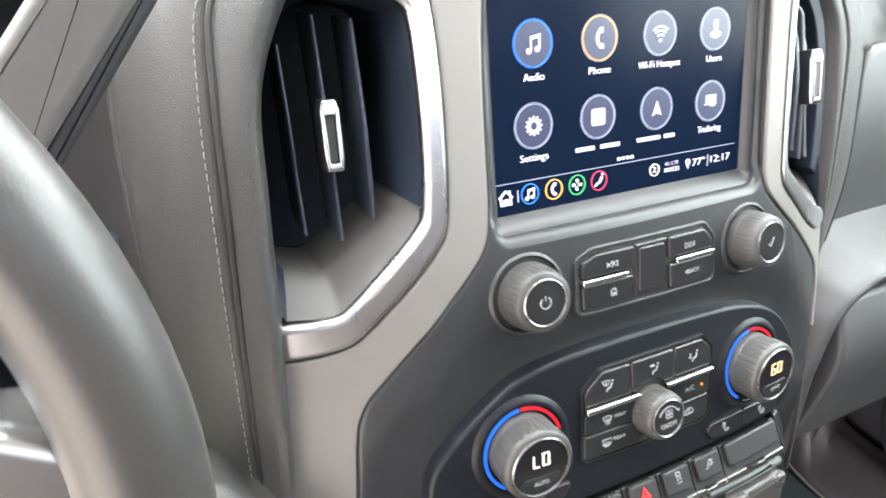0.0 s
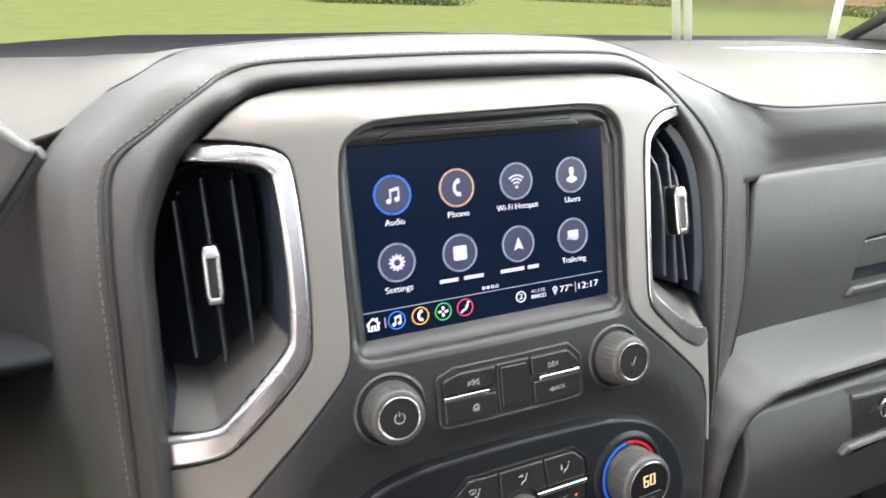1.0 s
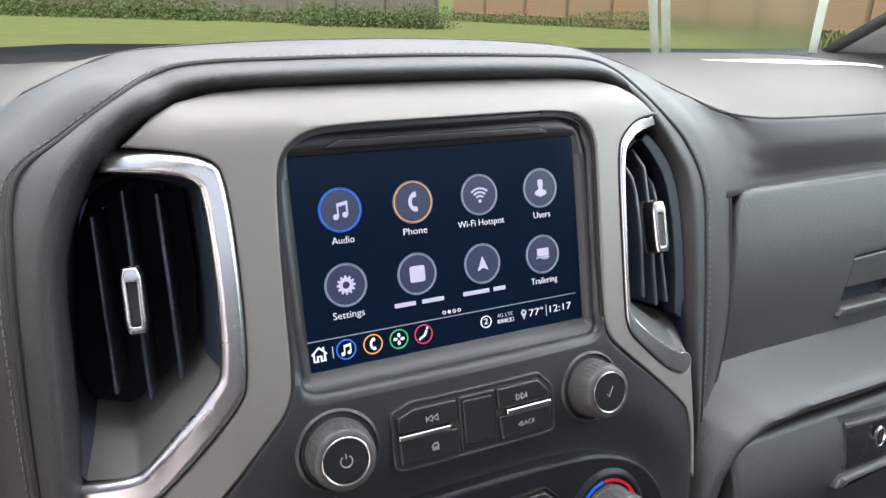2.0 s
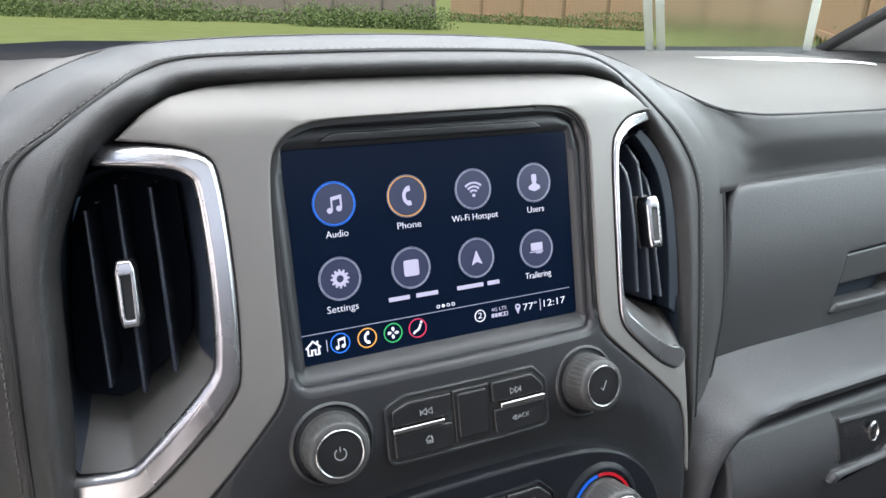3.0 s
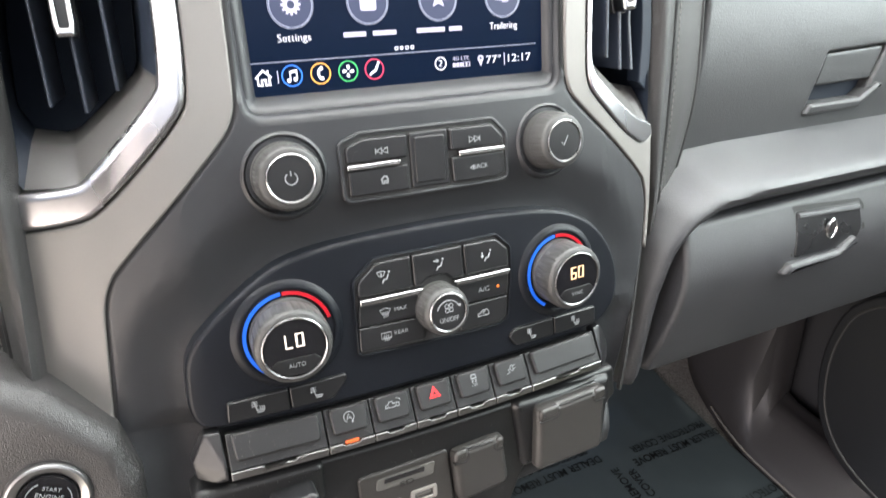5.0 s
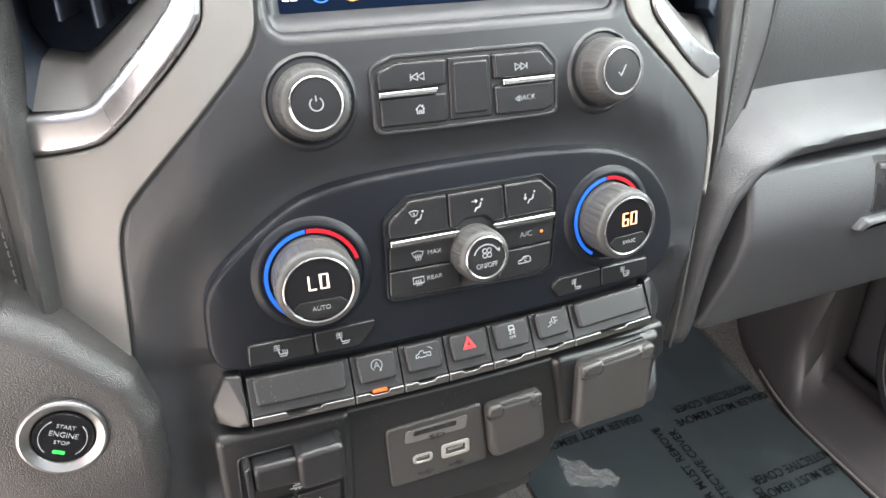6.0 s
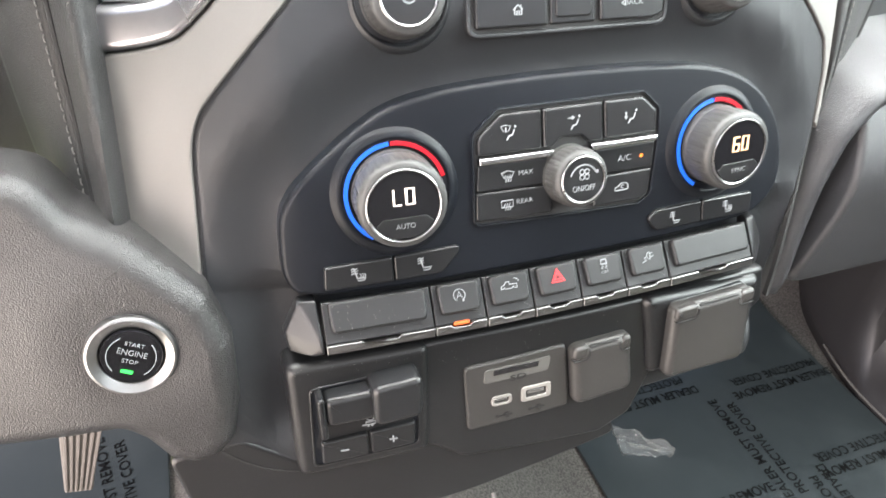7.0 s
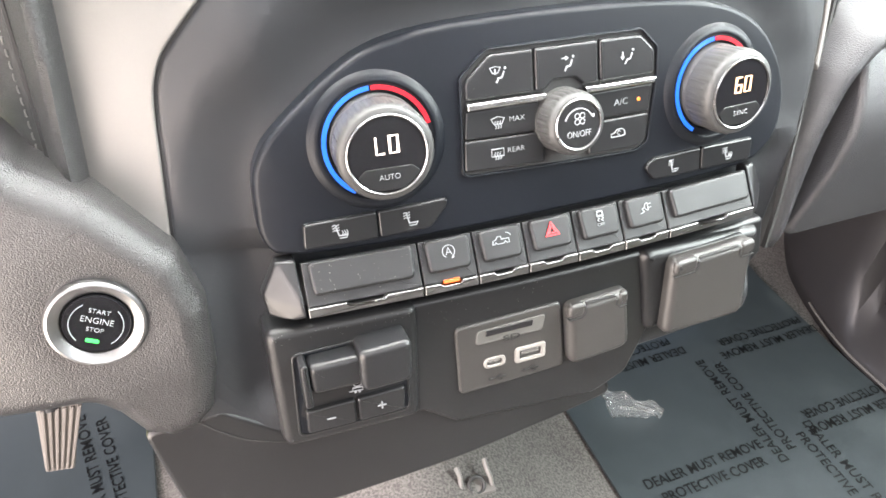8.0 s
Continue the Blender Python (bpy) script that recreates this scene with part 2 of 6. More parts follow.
def arc(r, a0, a1, n=24, c=(0, 0)):
    return [(c[0] + r * math.cos(radians(a0 + (a1 - a0) * i / n)), c[1] + r * math.sin(radians(a0 + (a1 - a0) * i / n))) for i in range(n + 1)]


def merge(*meshes):
    """Pieces of one part, as one mesh."""
    out = bmesh.new()
    for b in meshes:
        me = bpy.data.meshes.new("piece")
        b.to_mesh(me)
        b.free()
        out.from_mesh(me)
        bpy.data.meshes.remove(me)
    return out


def lettering(words, size, m, depth=0.0002, squeeze=1.0, align="CENTER", thin=0.0):
    """Raised words in the built-in font, centred on m."""
    cu = bpy.data.curves.new("letters", "FONT")
    cu.body, cu.size, cu.align_x, cu.align_y, cu.extrude, cu.resolution_u = words, size, align, "CENTER", depth, 3
    cu.offset = -thin
    ob = bpy.data.objects.new("letters", cu)
    me = bpy.data.meshes.new_from_object(ob)
    bm = bmesh.new()
    bm.from_mesh(me)
    bpy.data.objects.remove(ob)
    bpy.data.meshes.remove(me)
    for v in bm.verts:
        v.co = m @ Vector((v.co.x * squeeze, v.co.y, v.co.z + depth))
    return bm


def spline(points, n, closed=False):
    """n points on a smooth curve through the given ones, evenly spread along it."""
    p = [Vector(q) for q in points]
    k = len(p)
    dense = []
    for i in range(k if closed else k - 1):
        a, b, c, d = p[i - 1 if i or closed else 0], p[i], p[(i + 1) % k], p[(i + 2) % k if closed else min(i + 2, k - 1)]
        for j in range(12):
            t = j / 12
            dense.append(0.5 * ((2 * b) + (c - a) * t + (2 * a - 5 * b + 4 * c - d) * t * t + (3 * b - a - 3 * c + d) * t ** 3))
    dense.append(p[0] if closed else p[-1])
    run = np.cumsum([0] + [(b - a).length for a, b in zip(dense, dense[1:])])
    at = np.linspace(0, run[-1], n, endpoint=not closed)
    cols = np.array([list(q) for q in dense])
    return [Vector([float(np.interp(s, run, cols[:, c])) for c in range(cols.shape[1])]) for s in at]


def sheet(rows, closed=False):
    """A surface through rows of points."""
    bm = bmesh.new()
    vs = [[bm.verts.new(p) for p in row] for row in rows]
    for lo, hi in zip(vs, vs[1:]):
        k = len(lo)
        for i in range(0 if closed else 1, k):
            bm.faces.new((lo[i - 1], lo[i], hi[i], hi[i - 1]))
    return bm


def loft(curves, across, matched=True, n=60):
    """A smooth surface through curves that run side by side; matched: their points answer one another."""
    if not matched:
        curves = [spline(c, n) for c in curves]
    else:
        curves = [[Vector(p) for p in c] for c in curves]
    return sheet([spline([c[i] for c in curves], across) for i in range(len(curves[0]))])


def ease(points, times=2):
    """The same outline with its corners cut soft; the ends stay."""
    p = [Vector(q[:2]) for q in points]
    for _ in range(times):
        p = [p[0]] + [q for a, b in zip(p, p[1:]) for q in (a.lerp(b, .25), a.lerp(b, .75))] + [p[-1]]
    return [(q.x, q.y) for q in p]


def dense(curve, per=5):
    """More points between the given ones, by the same count for each stretch."""
    p = [Vector(q) for q in curve]
    out = []
    for i in range(len(p) - 1):
        a, b, c, d = p[max(i - 1, 0)], p[i], p[i + 1], p[min(i + 2, len(p) - 1)]
        for j in range(per):
            t = j / per
            out.append(0.5 * ((2 * b) + (c - a) * t + (2 * a - 5 * b + 4 * c - d) * t * t + (3 * b - a - 3 * c + d) * t ** 3))
    return out + [p[-1]]


def tube(points, rad, seg=10, closed=False):
    bm = bmesh.new()
    pts = [Vector(p) for p in points]
    rows, k = [], len(pts)
    side = None
    for i, p in enumerate(pts):
        t = (pts[(i + 1) % k] if i < k - 1 or closed else p) - (pts[i - 1] if i or closed else p)
        t.normalize()
        side = (side or (Vector((0, 0, 1)) if abs(t.z) < 0.9 else Vector((1, 0, 0))))
        side = (side - t * side.dot(t)).normalized()
        up = t.cross(side)
        rows.append([bm.verts.new(p + (side * math.cos(a) + up * math.sin(a)) * rad) for a in (2 * math.pi * j / seg for j in range(seg))])
    for r0, r1 in list(zip(rows, rows[1:])) + ([(rows[-1], rows[0])] if closed else []):
        for j in range(seg):
            bm.faces.new((r0[j - 1], r0[j], r1[j], r1[j - 1]))
    if not closed:
        bm.faces.new(rows[0])
        bm.faces.new(rows[-1][::-1])
    return bm


def solid(ob, thick=0.003):
    ob.modifiers.clear()
    s = ob.modifiers.new("thickness", "SOLIDIFY")
    s.thickness, s.offset = thick, 0.0
    return ob


def block(lo, hi, r=0.004, seg=2):
    """A box with bevelled edges."""
    bm = bmesh.new()
    bmesh.ops.create_cube(bm, size=1.0)
    for v in bm.verts:
        v.co = Vector([lo[i] + (hi[i] - lo[i]) * (v.co[i] + 0.5) for i in range(3)])
    if r:
        bmesh.ops.bevel(bm, geom=bm.edges[:] + bm.verts[:], offset=r, segments=seg, profile=0.6, affect="EDGES")
    return bm


def rise(t):
    t = max(0.0, min(1.0, t))
    return t * t * (3 - 2 * t)


# ---- outside: lawn, fences, weeds ----
GRASS = material("mown_grass", (0.14, 0.19, 0.05), 0.9, second=(0.36, 0.38, 0.14), scale=1.2, bump=0.4, bump_scale=40, spec=0.1)
WEED = material("weeds", (0.09, 0.15, 0.05), 0.8, second=(0.24, 0.29, 0.12), scale=2.0, spec=0.2, contrast=2.5)
TANWOOD = material("new_fence_wood", (0.42, 0.28, 0.17), 0.8, second=(0.50, 0.35, 0.22), scale=14, bump=0.3, bump_scale=60, spec=0.2)
GREYWOOD = material("weathered_fence_wood", (0.22, 0.19, 0.155), 0.85, second=(0.30, 0.26, 0.21), scale=14, bump=0.3, bump_scale=60, spec=0.2)

GROUND_Z = -1.0
bm = bmesh.new()
bmesh.ops.create_grid(bm, x_segments=40, y_segments=40, size=400)
for v in bm.verts:
    v.co.z = GROUND_Z
structure("ground", bm, GRASS, "mown green lawn reaching to the fences", "lawn", Matrix())


def fence(a, b, height, wood, label):
    """A board fence: upright boards on two rails, with posts."""
    a, b = Vector((*a, GROUND_Z)), Vector((*b, GROUND_Z))
    run = b - a
    yaw = math.degrees(math.atan2(run.y, run.x))
    ob = thing("board_fence", (0, 0, 0), label, "fence", "fences round the lawn", Matrix.Translation(a) @ pose(0, 0, 0, 0, 0, yaw))
    long = run.length
    for z in (0.35, height - 0.3):
        part("rail", block((0, 0.02, z), (long, 0.06, z + 0.09), 0.008, 1), wood, ob)
    board = None
    w = 0.14
    for i in range(int(long / (w + 0.006))):
        dz = random.uniform(-0.015, 0.015)
        if board is None:
            board = part("board", block((0, 0, 0.04), (w, 0.018, height), 0.004, 1), wood, ob)
            mesh = board.data
        else:
            o = new("board", mesh)
            o.parent = ob
            o.location = (i * (w + 0.006), random.uniform(0, 0.004), dz)
    post = None
    for i in range(int(long / 2.4) + 1):
        if post is None:
            post = part("post", block((0, 0.06, 0), (0.09, 0.15, height + 0.02), 0.008, 1), wood, ob)
        else:
            o = new("post", post.data)
            o.parent = ob
            o.location = (i * 2.4, 0, 0)
    return ob


fence((39.0, 14.5), (18.5, 37.8), 2.4, TANWOOD, "new tan wooden board fence behind tall weeds")
fence((14.0, 30.0), (-4.0, 43.0), 1.85, GREYWOOD, "weathered grey wooden board fence beyond the lawn")

# Tall weeds and brush along the foot of the fences: small leaves in uneven clumps, nobody could count them.
verts, faces = [], []
rng = random.Random(5)
for (ax, ay), (bx, by), count, tall in (((37.6, 13.4), (17.6, 36.4), 12000, 0.75), ((13.2, 29.0), (-6.0, 42.2), 12000, 0.7), ((-14.0, 42.0), (4.5, 34.0), 16000, 1.5), ((8.0, 31.0), (13.5, 28.6), 6000, 1.0)):
    for _ in range(count):
        t = rng.random()
        clump = 0.55 + 0.65 * max(0.0, noise.noise((t * 9 + ax, 0.3, 1.7)) + 0.5 * noise.noise((t * 31 + ay, 2.1, 0.4)) + 0.45)
        x, y = ax + (bx - ax) * t + rng.gauss(0, 0.40), ay + (by - ay) * t + rng.gauss(0, 0.40)
        z = GROUND_Z + tall * clump * rng.random() ** 1.4
        size = rng.uniform(0.03, 0.085)
        u = Vector((rng.gauss(0, 1), rng.gauss(0, 1), rng.gauss(0, 1))).normalized() * size
        v = u.cross(Vector((rng.gauss(0, 1), rng.gauss(0, 1), rng.gauss(0, 1)))).normalized() * size * 0.55
        c = Vector((x, y, z))
        k = len(verts)
        verts += [c - u, c + v, c + u, c - v]
        faces.append((k, k + 1, k + 2, k + 3))
me = bpy.data.meshes.new("weeds")
me.from_pydata(verts, [], faces)
me.materials.append(WEED)
tagged(new("weeds", me), "tall green weeds along the foot of the fence", "weeds", kind="stuff")

# ---- cabin shell: plain walls that close the place ----
solid(structure("roof", sheet([[(x, y, 1.30 - 0.04 * (x / 0.95) ** 2) for x in np.linspace(-0.95, 0.95, 9)] for y in np.linspace(-0.45, -2.1, 9)]), HEADLINER, "grey fabric headliner under the roof", "roof"), 0.03)
# Unseen rear walls; brown and dark are chosen for what the trim reflects.
REAR_BROWN = material("brown_rear_wall", (0.055, 0.037, 0.028), 0.8, bump=0.3, bump_scale=700)
REAR_DARK = material("dark_rear_wall", (0.030, 0.027, 0.026), 0.8, bump=0.3, bump_scale=700)
structure("wall_rear", merge(block((-0.95, -1.16, 0.60), (0.95, -1.1, 0.76), 0.01), block((-0.95, -1.16, 1.20), (0.95, -1.1, 1.3), 0.01), block((-0.95, -1.16, 0.763), (-0.77, -1.1, 1.197), 0.01), block((0.77, -1.16, 0.763), (0.95, -1.1, 1.197), 0.01)), REAR_BROWN, "unseen plain brown upper rear wall with an added window opening", "wall")
structure("wall_rear_lower", block((-0.95, -1.16, -0.3), (0.95, -1.09, 0.597), 0.01), REAR_DARK, "unseen plain dark lower rear wall", "wall")
structure("sill_driver", block((-1.0, -2.1, -0.42), (-0.93, 0.75, -0.16), 0.01), GRAINED, "dark sill under the open driver's door", "sill")
structure("pillar_driver", block((-1.0, -1.15, -0.16), (-0.93, -0.95, 1.28), 0.01), PILLAR, "grey trim of the pillar behind the open door", "pillar")
for side, name in ((1, "passenger"),):
    lo, hi = sorted((side * 0.93, side * 1.0))
    structure("door_" + name, block((lo, -2.1, -0.3), (hi, 0.75, 0.66), 0.01), GRAINED, "dark plastic inner side of a closed door", "door")
    structure("pillar_" + name, block((lo, -0.95, 0.66), (hi, -0.75, 1.28), 0.01), PILLAR, "grey trim of the pillar between the side windows", "pillar")

# Windscreen: a slanted pane from the back of the dashboard up to the roof.
GLASS = clear("window_glass", (0.97, 0.99, 0.98), 1.02)
screen_rows = []
for t in np.linspace(0, 1, 7):
    screen_rows.append([(x, 0.52 - 1.0 * t - 0.30 * (x / 0.95) ** 2, 0.70 + 0.60 * t) for x in np.linspace(-0.93, 0.93, 17)])
pane = structure("windscreen", sheet(screen_rows), GLASS, "large slanted clear glass windscreen", "windscreen")
solid(pane, 0.004)
pane.visible_shadow = False


# ---- dashboard: padded top, hood over the centre stack, passenger side, knee bolster ----
dashboard = thing("dashboard", (0, 0.1, 0.6), "dark grey dashboard with padded leatherette and stitched hood", "dashboard")

# Stations of the hood from the foot of its driver side over the top to the foot of its passenger side: x, z.
inner = [(-.212, .400), (-.209, .44), (-.2045, .50), (-.200, .56), (-.197, .62), (-.193, .67), (-.177, .708), (-.161, .7245), (-.145, .7365), (-.133, .743), (-.115, .7475), (-.07, .749), (0, .7495),
         (.07, .749), (.115, .7475), (.133, .743), (.146, .7365), (.161, .7235), (.179, .7000), (.192, .67), (.194, .62), (.192, .56), (.196, .50), (.197, .45), (.196, .40)]
crest = [(-.217, .400), (-.2145, .44), (-.211, .50), (-.2085, .56), (-.206, .62), (-.2025, .67), (-.193, .7085), (-.172, .733), (-.153, .7455), (-.140, .7515), (-.120, .7560), (-.07, .7575), (0, .758),
         (.07, .7575), (.116, .7555), (.136, .7500), (.150, .7410), (.170, .7240), (.189, .7000), (.205, .67), (.204, .62), (.201, .56), (.2015, .50), (.201, .45), (.199, .40)]
seam = [(-.2235, .400), (-.2215, .44), (-.2195, .50), (-.2178, .56), (-.216, .62), (-.2135, .67), (-.207, .709), (-.184, .728), (-.158, .746), (-.143, .755), (-.122, .7605), (-.07, .762), (0, .7625),
        (.07, .7615), (.118, .7595), (.141, .7530), (.158, .7425), (.182, .7235), (.206, .6995), (.2205, .667), (.2190, .62), (.2175, .56), (.2150, .50), (.2125, .45), (.208, .40)]
outer = [(-.235, .400), (-.239, .44), (-.247, .50), (-.251, .56), (-.252, .62), (-.250, .67), (-.244, .712), (-.215, .742), (-.188, .757), (-.168, .769), (-.146, .7745), (-.08, .7785), (0, .780),
         (.07, .7795), (.118, .778), (.160, .7735), (.187, .7605), (.216, .743), (.243, .712), (.254, .675), (.256, .62), (.2535, .56), (.241, .50), (.222, .45), (.212, .40)]


def legs(leg, corner, top, far):
    """Depths behind the face along the stations: on the driver's leg, at the corners, over the top and on the passenger's leg."""
    return leg + [corner] * 3 + [top] * 7 + [top + (far[0] - top) * f for f in (.3, .6, .85)] + far


def hood_line(points, depth):
    return dense([on_face(x, z, -d) for (x, z), d in zip(points, depth)], 8)


tuck = hood_line(inner, legs([.034] * 6, .030, .034, [.045] * 4 + [.052, .056]))
edge_line = hood_line(inner, legs([.022, .022, .021, .020, .019, .018], .016, .018, [.028, .028, .028, .034, .040, .044]))
front_line = hood_line([((a[0] + b[0]) / 2, (a[1] + b[1]) / 2) for a, b in zip(inner, crest)], legs([.012, .011, .009, .008, .006, .005], .002, .008, [.017, .018, .019, .026, .034, .038]))
crest_line = hood_line(crest, legs([.008, .007, .006, .005, .004, .003], .004, .012, [.013, .013, .017, .024, .033, .038]))
seam_line = hood_line(seam, legs([.026, .025, .023, .018, .011, .010], .014, .022, [.018, .020, .026, .034, .041, .046]))
mid_line = hood_line([((a[0] + b[0]) / 2, (a[1] + b[1]) / 2 + 0.001) for a, b in zip(seam, outer)], legs([.036, .035, .033, .030, .024, .022], .026, .050, [.019, .021, .027, .037, .044, .048]))
outer_depth = legs([.058] * 6, .060, .105, [.022, .025, .031, .043, .050, .054])
outer_depth[14:18] = [.108, .094, .068, .050]
outer_line = hood_line(outer, outer_depth)
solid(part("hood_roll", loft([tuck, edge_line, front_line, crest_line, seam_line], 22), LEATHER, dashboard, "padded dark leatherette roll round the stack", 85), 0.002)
solid(part("hood_panel", loft([[p + Vector((0, 0.0012, 0)) for p in seam_line], mid_line, outer_line], 12), HOODTOP_LIT, dashboard, "smooth dark leatherette outer panel of the hood"), 0.002)
part("hood_gap", tube([p + Vector((.0012, 0, 0)) for p in outer_line[-38:-8]], 0.0018, 8), SEAM, dashboard)
part("hood_seam", tube([p + Vector((0, -0.0013, 0.0006)) for p in seam_line], 0.0017, 8), SEAM, dashboard)

# Stitches beside the seam, one by one.
line = spline([s.lerp(m, .13 + .15 * rise((abs(i - 96) - 36) / 24)) for i, (s, m) in enumerate(zip(seam_line, mid_line))], 900)
stitches = []
across = spline([m - s for s, m in zip(seam_line, mid_line)], 900)
for i in range(0, 896, 4):
    a, b = line[i], line[i + 2].lerp(line[i + 3], .6)
    up = (b - a).cross(across[i]).normalized()
    up = -up if up.dot(Vector((0, -1, 0.6))) < 0 else up
    stitches.append(tube([a + up * 0.0011, a.lerp(b, .2) + up * 0.0015, a.lerp(b, .8) + up * 0.0015, b + up * 0.0011], 0.00036, 5))
tagged(part("stitching", merge(*stitches), THREAD, dashboard, "row of grey thread stitches"), kind="stuff")

# Padded top: driver's part, strip over the stack and passenger's part, running back to the windscreen.
back = [(-.95, .20, .74), (-.60, .26, .775), (-.30, .30, .780), (0, .31, .776), (.30, .30, .782), (.64, .262, .772), (.95, .17, .745)]
n = len(outer_line)
ext_left = [Vector((-.95, .19, .62)), Vector((-.60, .13, .695)), Vector((-.40, .11, .715)), Vector((-.31, .085, .712))]
ext_right = [Vector((.252, .066, .7272)), Vector((.280, .063, .7172)), Vector((.305, .061, .7130)), Vector((.34, .061, .7102)), Vector((.45, .064, .708)), Vector((.70, .075, .706)), Vector((.95, .09, .704))]
front = spline([*ext_left, *[outer_line[i] for i in range(52, n - 52, 6)], *ext_right], 150)
rear = spline(back, 150)
shelf = []
for i in range(150):
    a = front[i]
    # the rear point that lies straight behind
    b = Vector((a.x, float(np.interp(a.x, [q.x for q in rear], [q.y for q in rear])), float(np.interp(a.x, [q.x for q in rear], [q.z for q in rear]))))
    m1, m2 = a.lerp(b, 0.3), a.lerp(b, 0.7)
    bulge = 0.002 + 0.004 * min(1.0, max(0.0, (abs(a.x) - .12) / .12))
    shelf.append(spline([a + Vector((0, 0.012, -0.006)), a, m1 + Vector((0, 0, bulge)), m2 + Vector((0, 0, bulge)), b, b + Vector((0, 0.01, -0.03))], 16))
solid(part("top_pad", sheet(shelf), DASH_LIT, dashboard, "grey leatherette pad on top"), 0.002)
part("top_seam", tube([p + Vector((0, 0.0002, 0.0008)) for p in front], 0.0012, 6), SEAM, dashboard)

# Driver's flank of the hood and the dark hollow of the instrument cluster beside it.
flank = [spline([p, p + Vector((-.003, .020, -.002)), p + Vector((-.016, .055, -.006)), p + Vector((-.060, .105, -.014)), p + Vector((-.110, .130, -.020))], 12) for p in outer_line[:56]]
solid(part("hood_flank", sheet(flank), LEATHER, dashboard), 0.002)
part("cluster_hollow", sheet([[(-.95, .16, z), (-.262, .16, z)] for z in (.44, .58, .72)]), VENT, dashboard, "dark hollow of the instrument cluster")

# Passenger's side below the top seam: concave band, flat behind the upper glove box, and a rolled ledge that turns down beside the stack.
ledge = [(.96, .494), (.30, .492), (.255, .489), (.226, .478), (.207, .458), (.196, .43), (.188, .395), (.181, .35), (.172, .30), (.165, .24)]
band_z = (.515, .53, .56, .64, .664, .676, .690, .706, .7125)
band_y = (.050, .055, .066, .070, .069, .065, .060, .058, .062)


def ledge_gap(x, z):
    """Distance from the crest of the ledge; negative on its inner side, where the lower glove box sits."""
    q, best, inner_side = Vector((x, z)), 9.0, False
    for a, b in zip(ledge, ledge[1:]):
        a, b = Vector(a), Vector(b)
        t = max(0.0, min(1.0, (q - a).dot(b - a) / (b - a).length_squared))
        g = (q - a.lerp(b, t)).length
        if g < best:
            best, inner_side = g, (b - a).x * (q - a).y - (b - a).y * (q - a).x > 0
    return -best if inner_side else best


def passenger_y(x, z):
    g = ledge_gap(x, z)
    if g < 0:
        y = .022 - .036 * math.exp(-(g / .016) ** 2) + max(0.0, .345 - z) * 1.2
    else:
        y = float(np.interp(z, band_z, band_y)) - .064 * math.exp(-(g / .0185) ** 2) - .012 * max(0.0, min(1.0, (.26 - x) / .03)) * (z > .53)
    return y + .05 * max(0.0, x - .6) ** 2


grid_x = np.concatenate((np.linspace(.150, .32, 58), np.linspace(.33, .94, 40)))
grid_z = np.concatenate((np.linspace(.24, .42, 26), np.linspace(.425, .53, 40), np.linspace(.54, .7125, 40)))
table = np.array([[passenger_y(x, z) for x in grid_x] for z in grid_z])
pad = np.pad(table, 2, mode="edge")
table = sum(pad[i:i + table.shape[0], j:j + table.shape[1]] for i in range(5) for j in range(5)) / 25
rows = [[(x, table[i, j], z) for j, x in enumerate(grid_x)] for i, z in enumerate(grid_z)]
bm = sheet(rows)
bmesh.ops.delete(bm, geom=[f for f in bm.faces if f.calc_center_median().x < .20 and f.calc_center_median().z < .345 or f.calc_center_median().x < .245 and f.calc_center_median().z > .535 or f.calc_center_median().z > .662], context="FACES")
solid(part("passenger_face", bm, GRAINED, dashboard, "dark grained plastic face with a rolled ledge"), 0.002)

# The hood's outer panel sweeps into a hollow band that runs along the passenger's side under the seam.
crease = [outer_line[136], *ext_right]
wing = []
for k in range(16):
    t = k / 15
    i = 136 + round(t * 19)
    a, before = outer_line[i], mid_line[i]
    row = [before.lerp(a, .20) + Vector((0, .0022, 0)), before.lerp(a, .60) + Vector((0, -.0004, 0))]
    if k == 0:
        row.append(a.copy())
    for x in (a.x + (.310 - a.x) * .33, a.x + (.310 - a.x) * .66, .310, .34, .38, .46, .58, .74, .94):
        rim = Vector((x, *(float(np.interp(x, [p.x for p in crease], [p[j] for p in crease])) for j in (1, 2))))
        w = min(1.0, (x - a.x) / (.310 - a.x))
        z = rim.z - t * (rim.z - .653)
        chord = a.z + (.7125 - t * (.7125 - .653) - a.z) * w
        fold = (1 - t) ** 3
        z = z if w >= 1 else chord * (1 - fold) + rim.z * fold
        hollow = float(np.interp(z, band_z, band_y)) - .0016 + .05 * max(0.0, x - .6) ** 2
        mix = rise((x - a.x) / (.350 - a.x))
        y = (a.y + .30 * t * (x - a.x)) * (1 - mix) + hollow * mix
        row.append(Vector((x, y * (1 - fold) + (rim.y - .0006) * fold, z - .0004)))
    wing.append(spline(row, 70))
solid(part("hood_wing", sheet(wing), HOODTOP_LIT, dashboard, "leatherette run from the hood along the passenger side", 85), 0.002)

# Knee bolster with its bulge round the start button.
knee = [(-.70, .56), (-.30, .515, .02), (-.238, .501, .02), (-.227, .484, .01), (-.205, .471, .01), (-.179, .443, .01), (-.172, .418, .01), (-.174, .385, .01), (-.180, .361, .008), (-.189, .352, .008), (-.201, .349, .008), (-.213, .355, .006), (-.221, .369, .006), (-.229, .377, .01), (-.253, .375, .015), (-.31, .374, .02), (-.70, .365)]
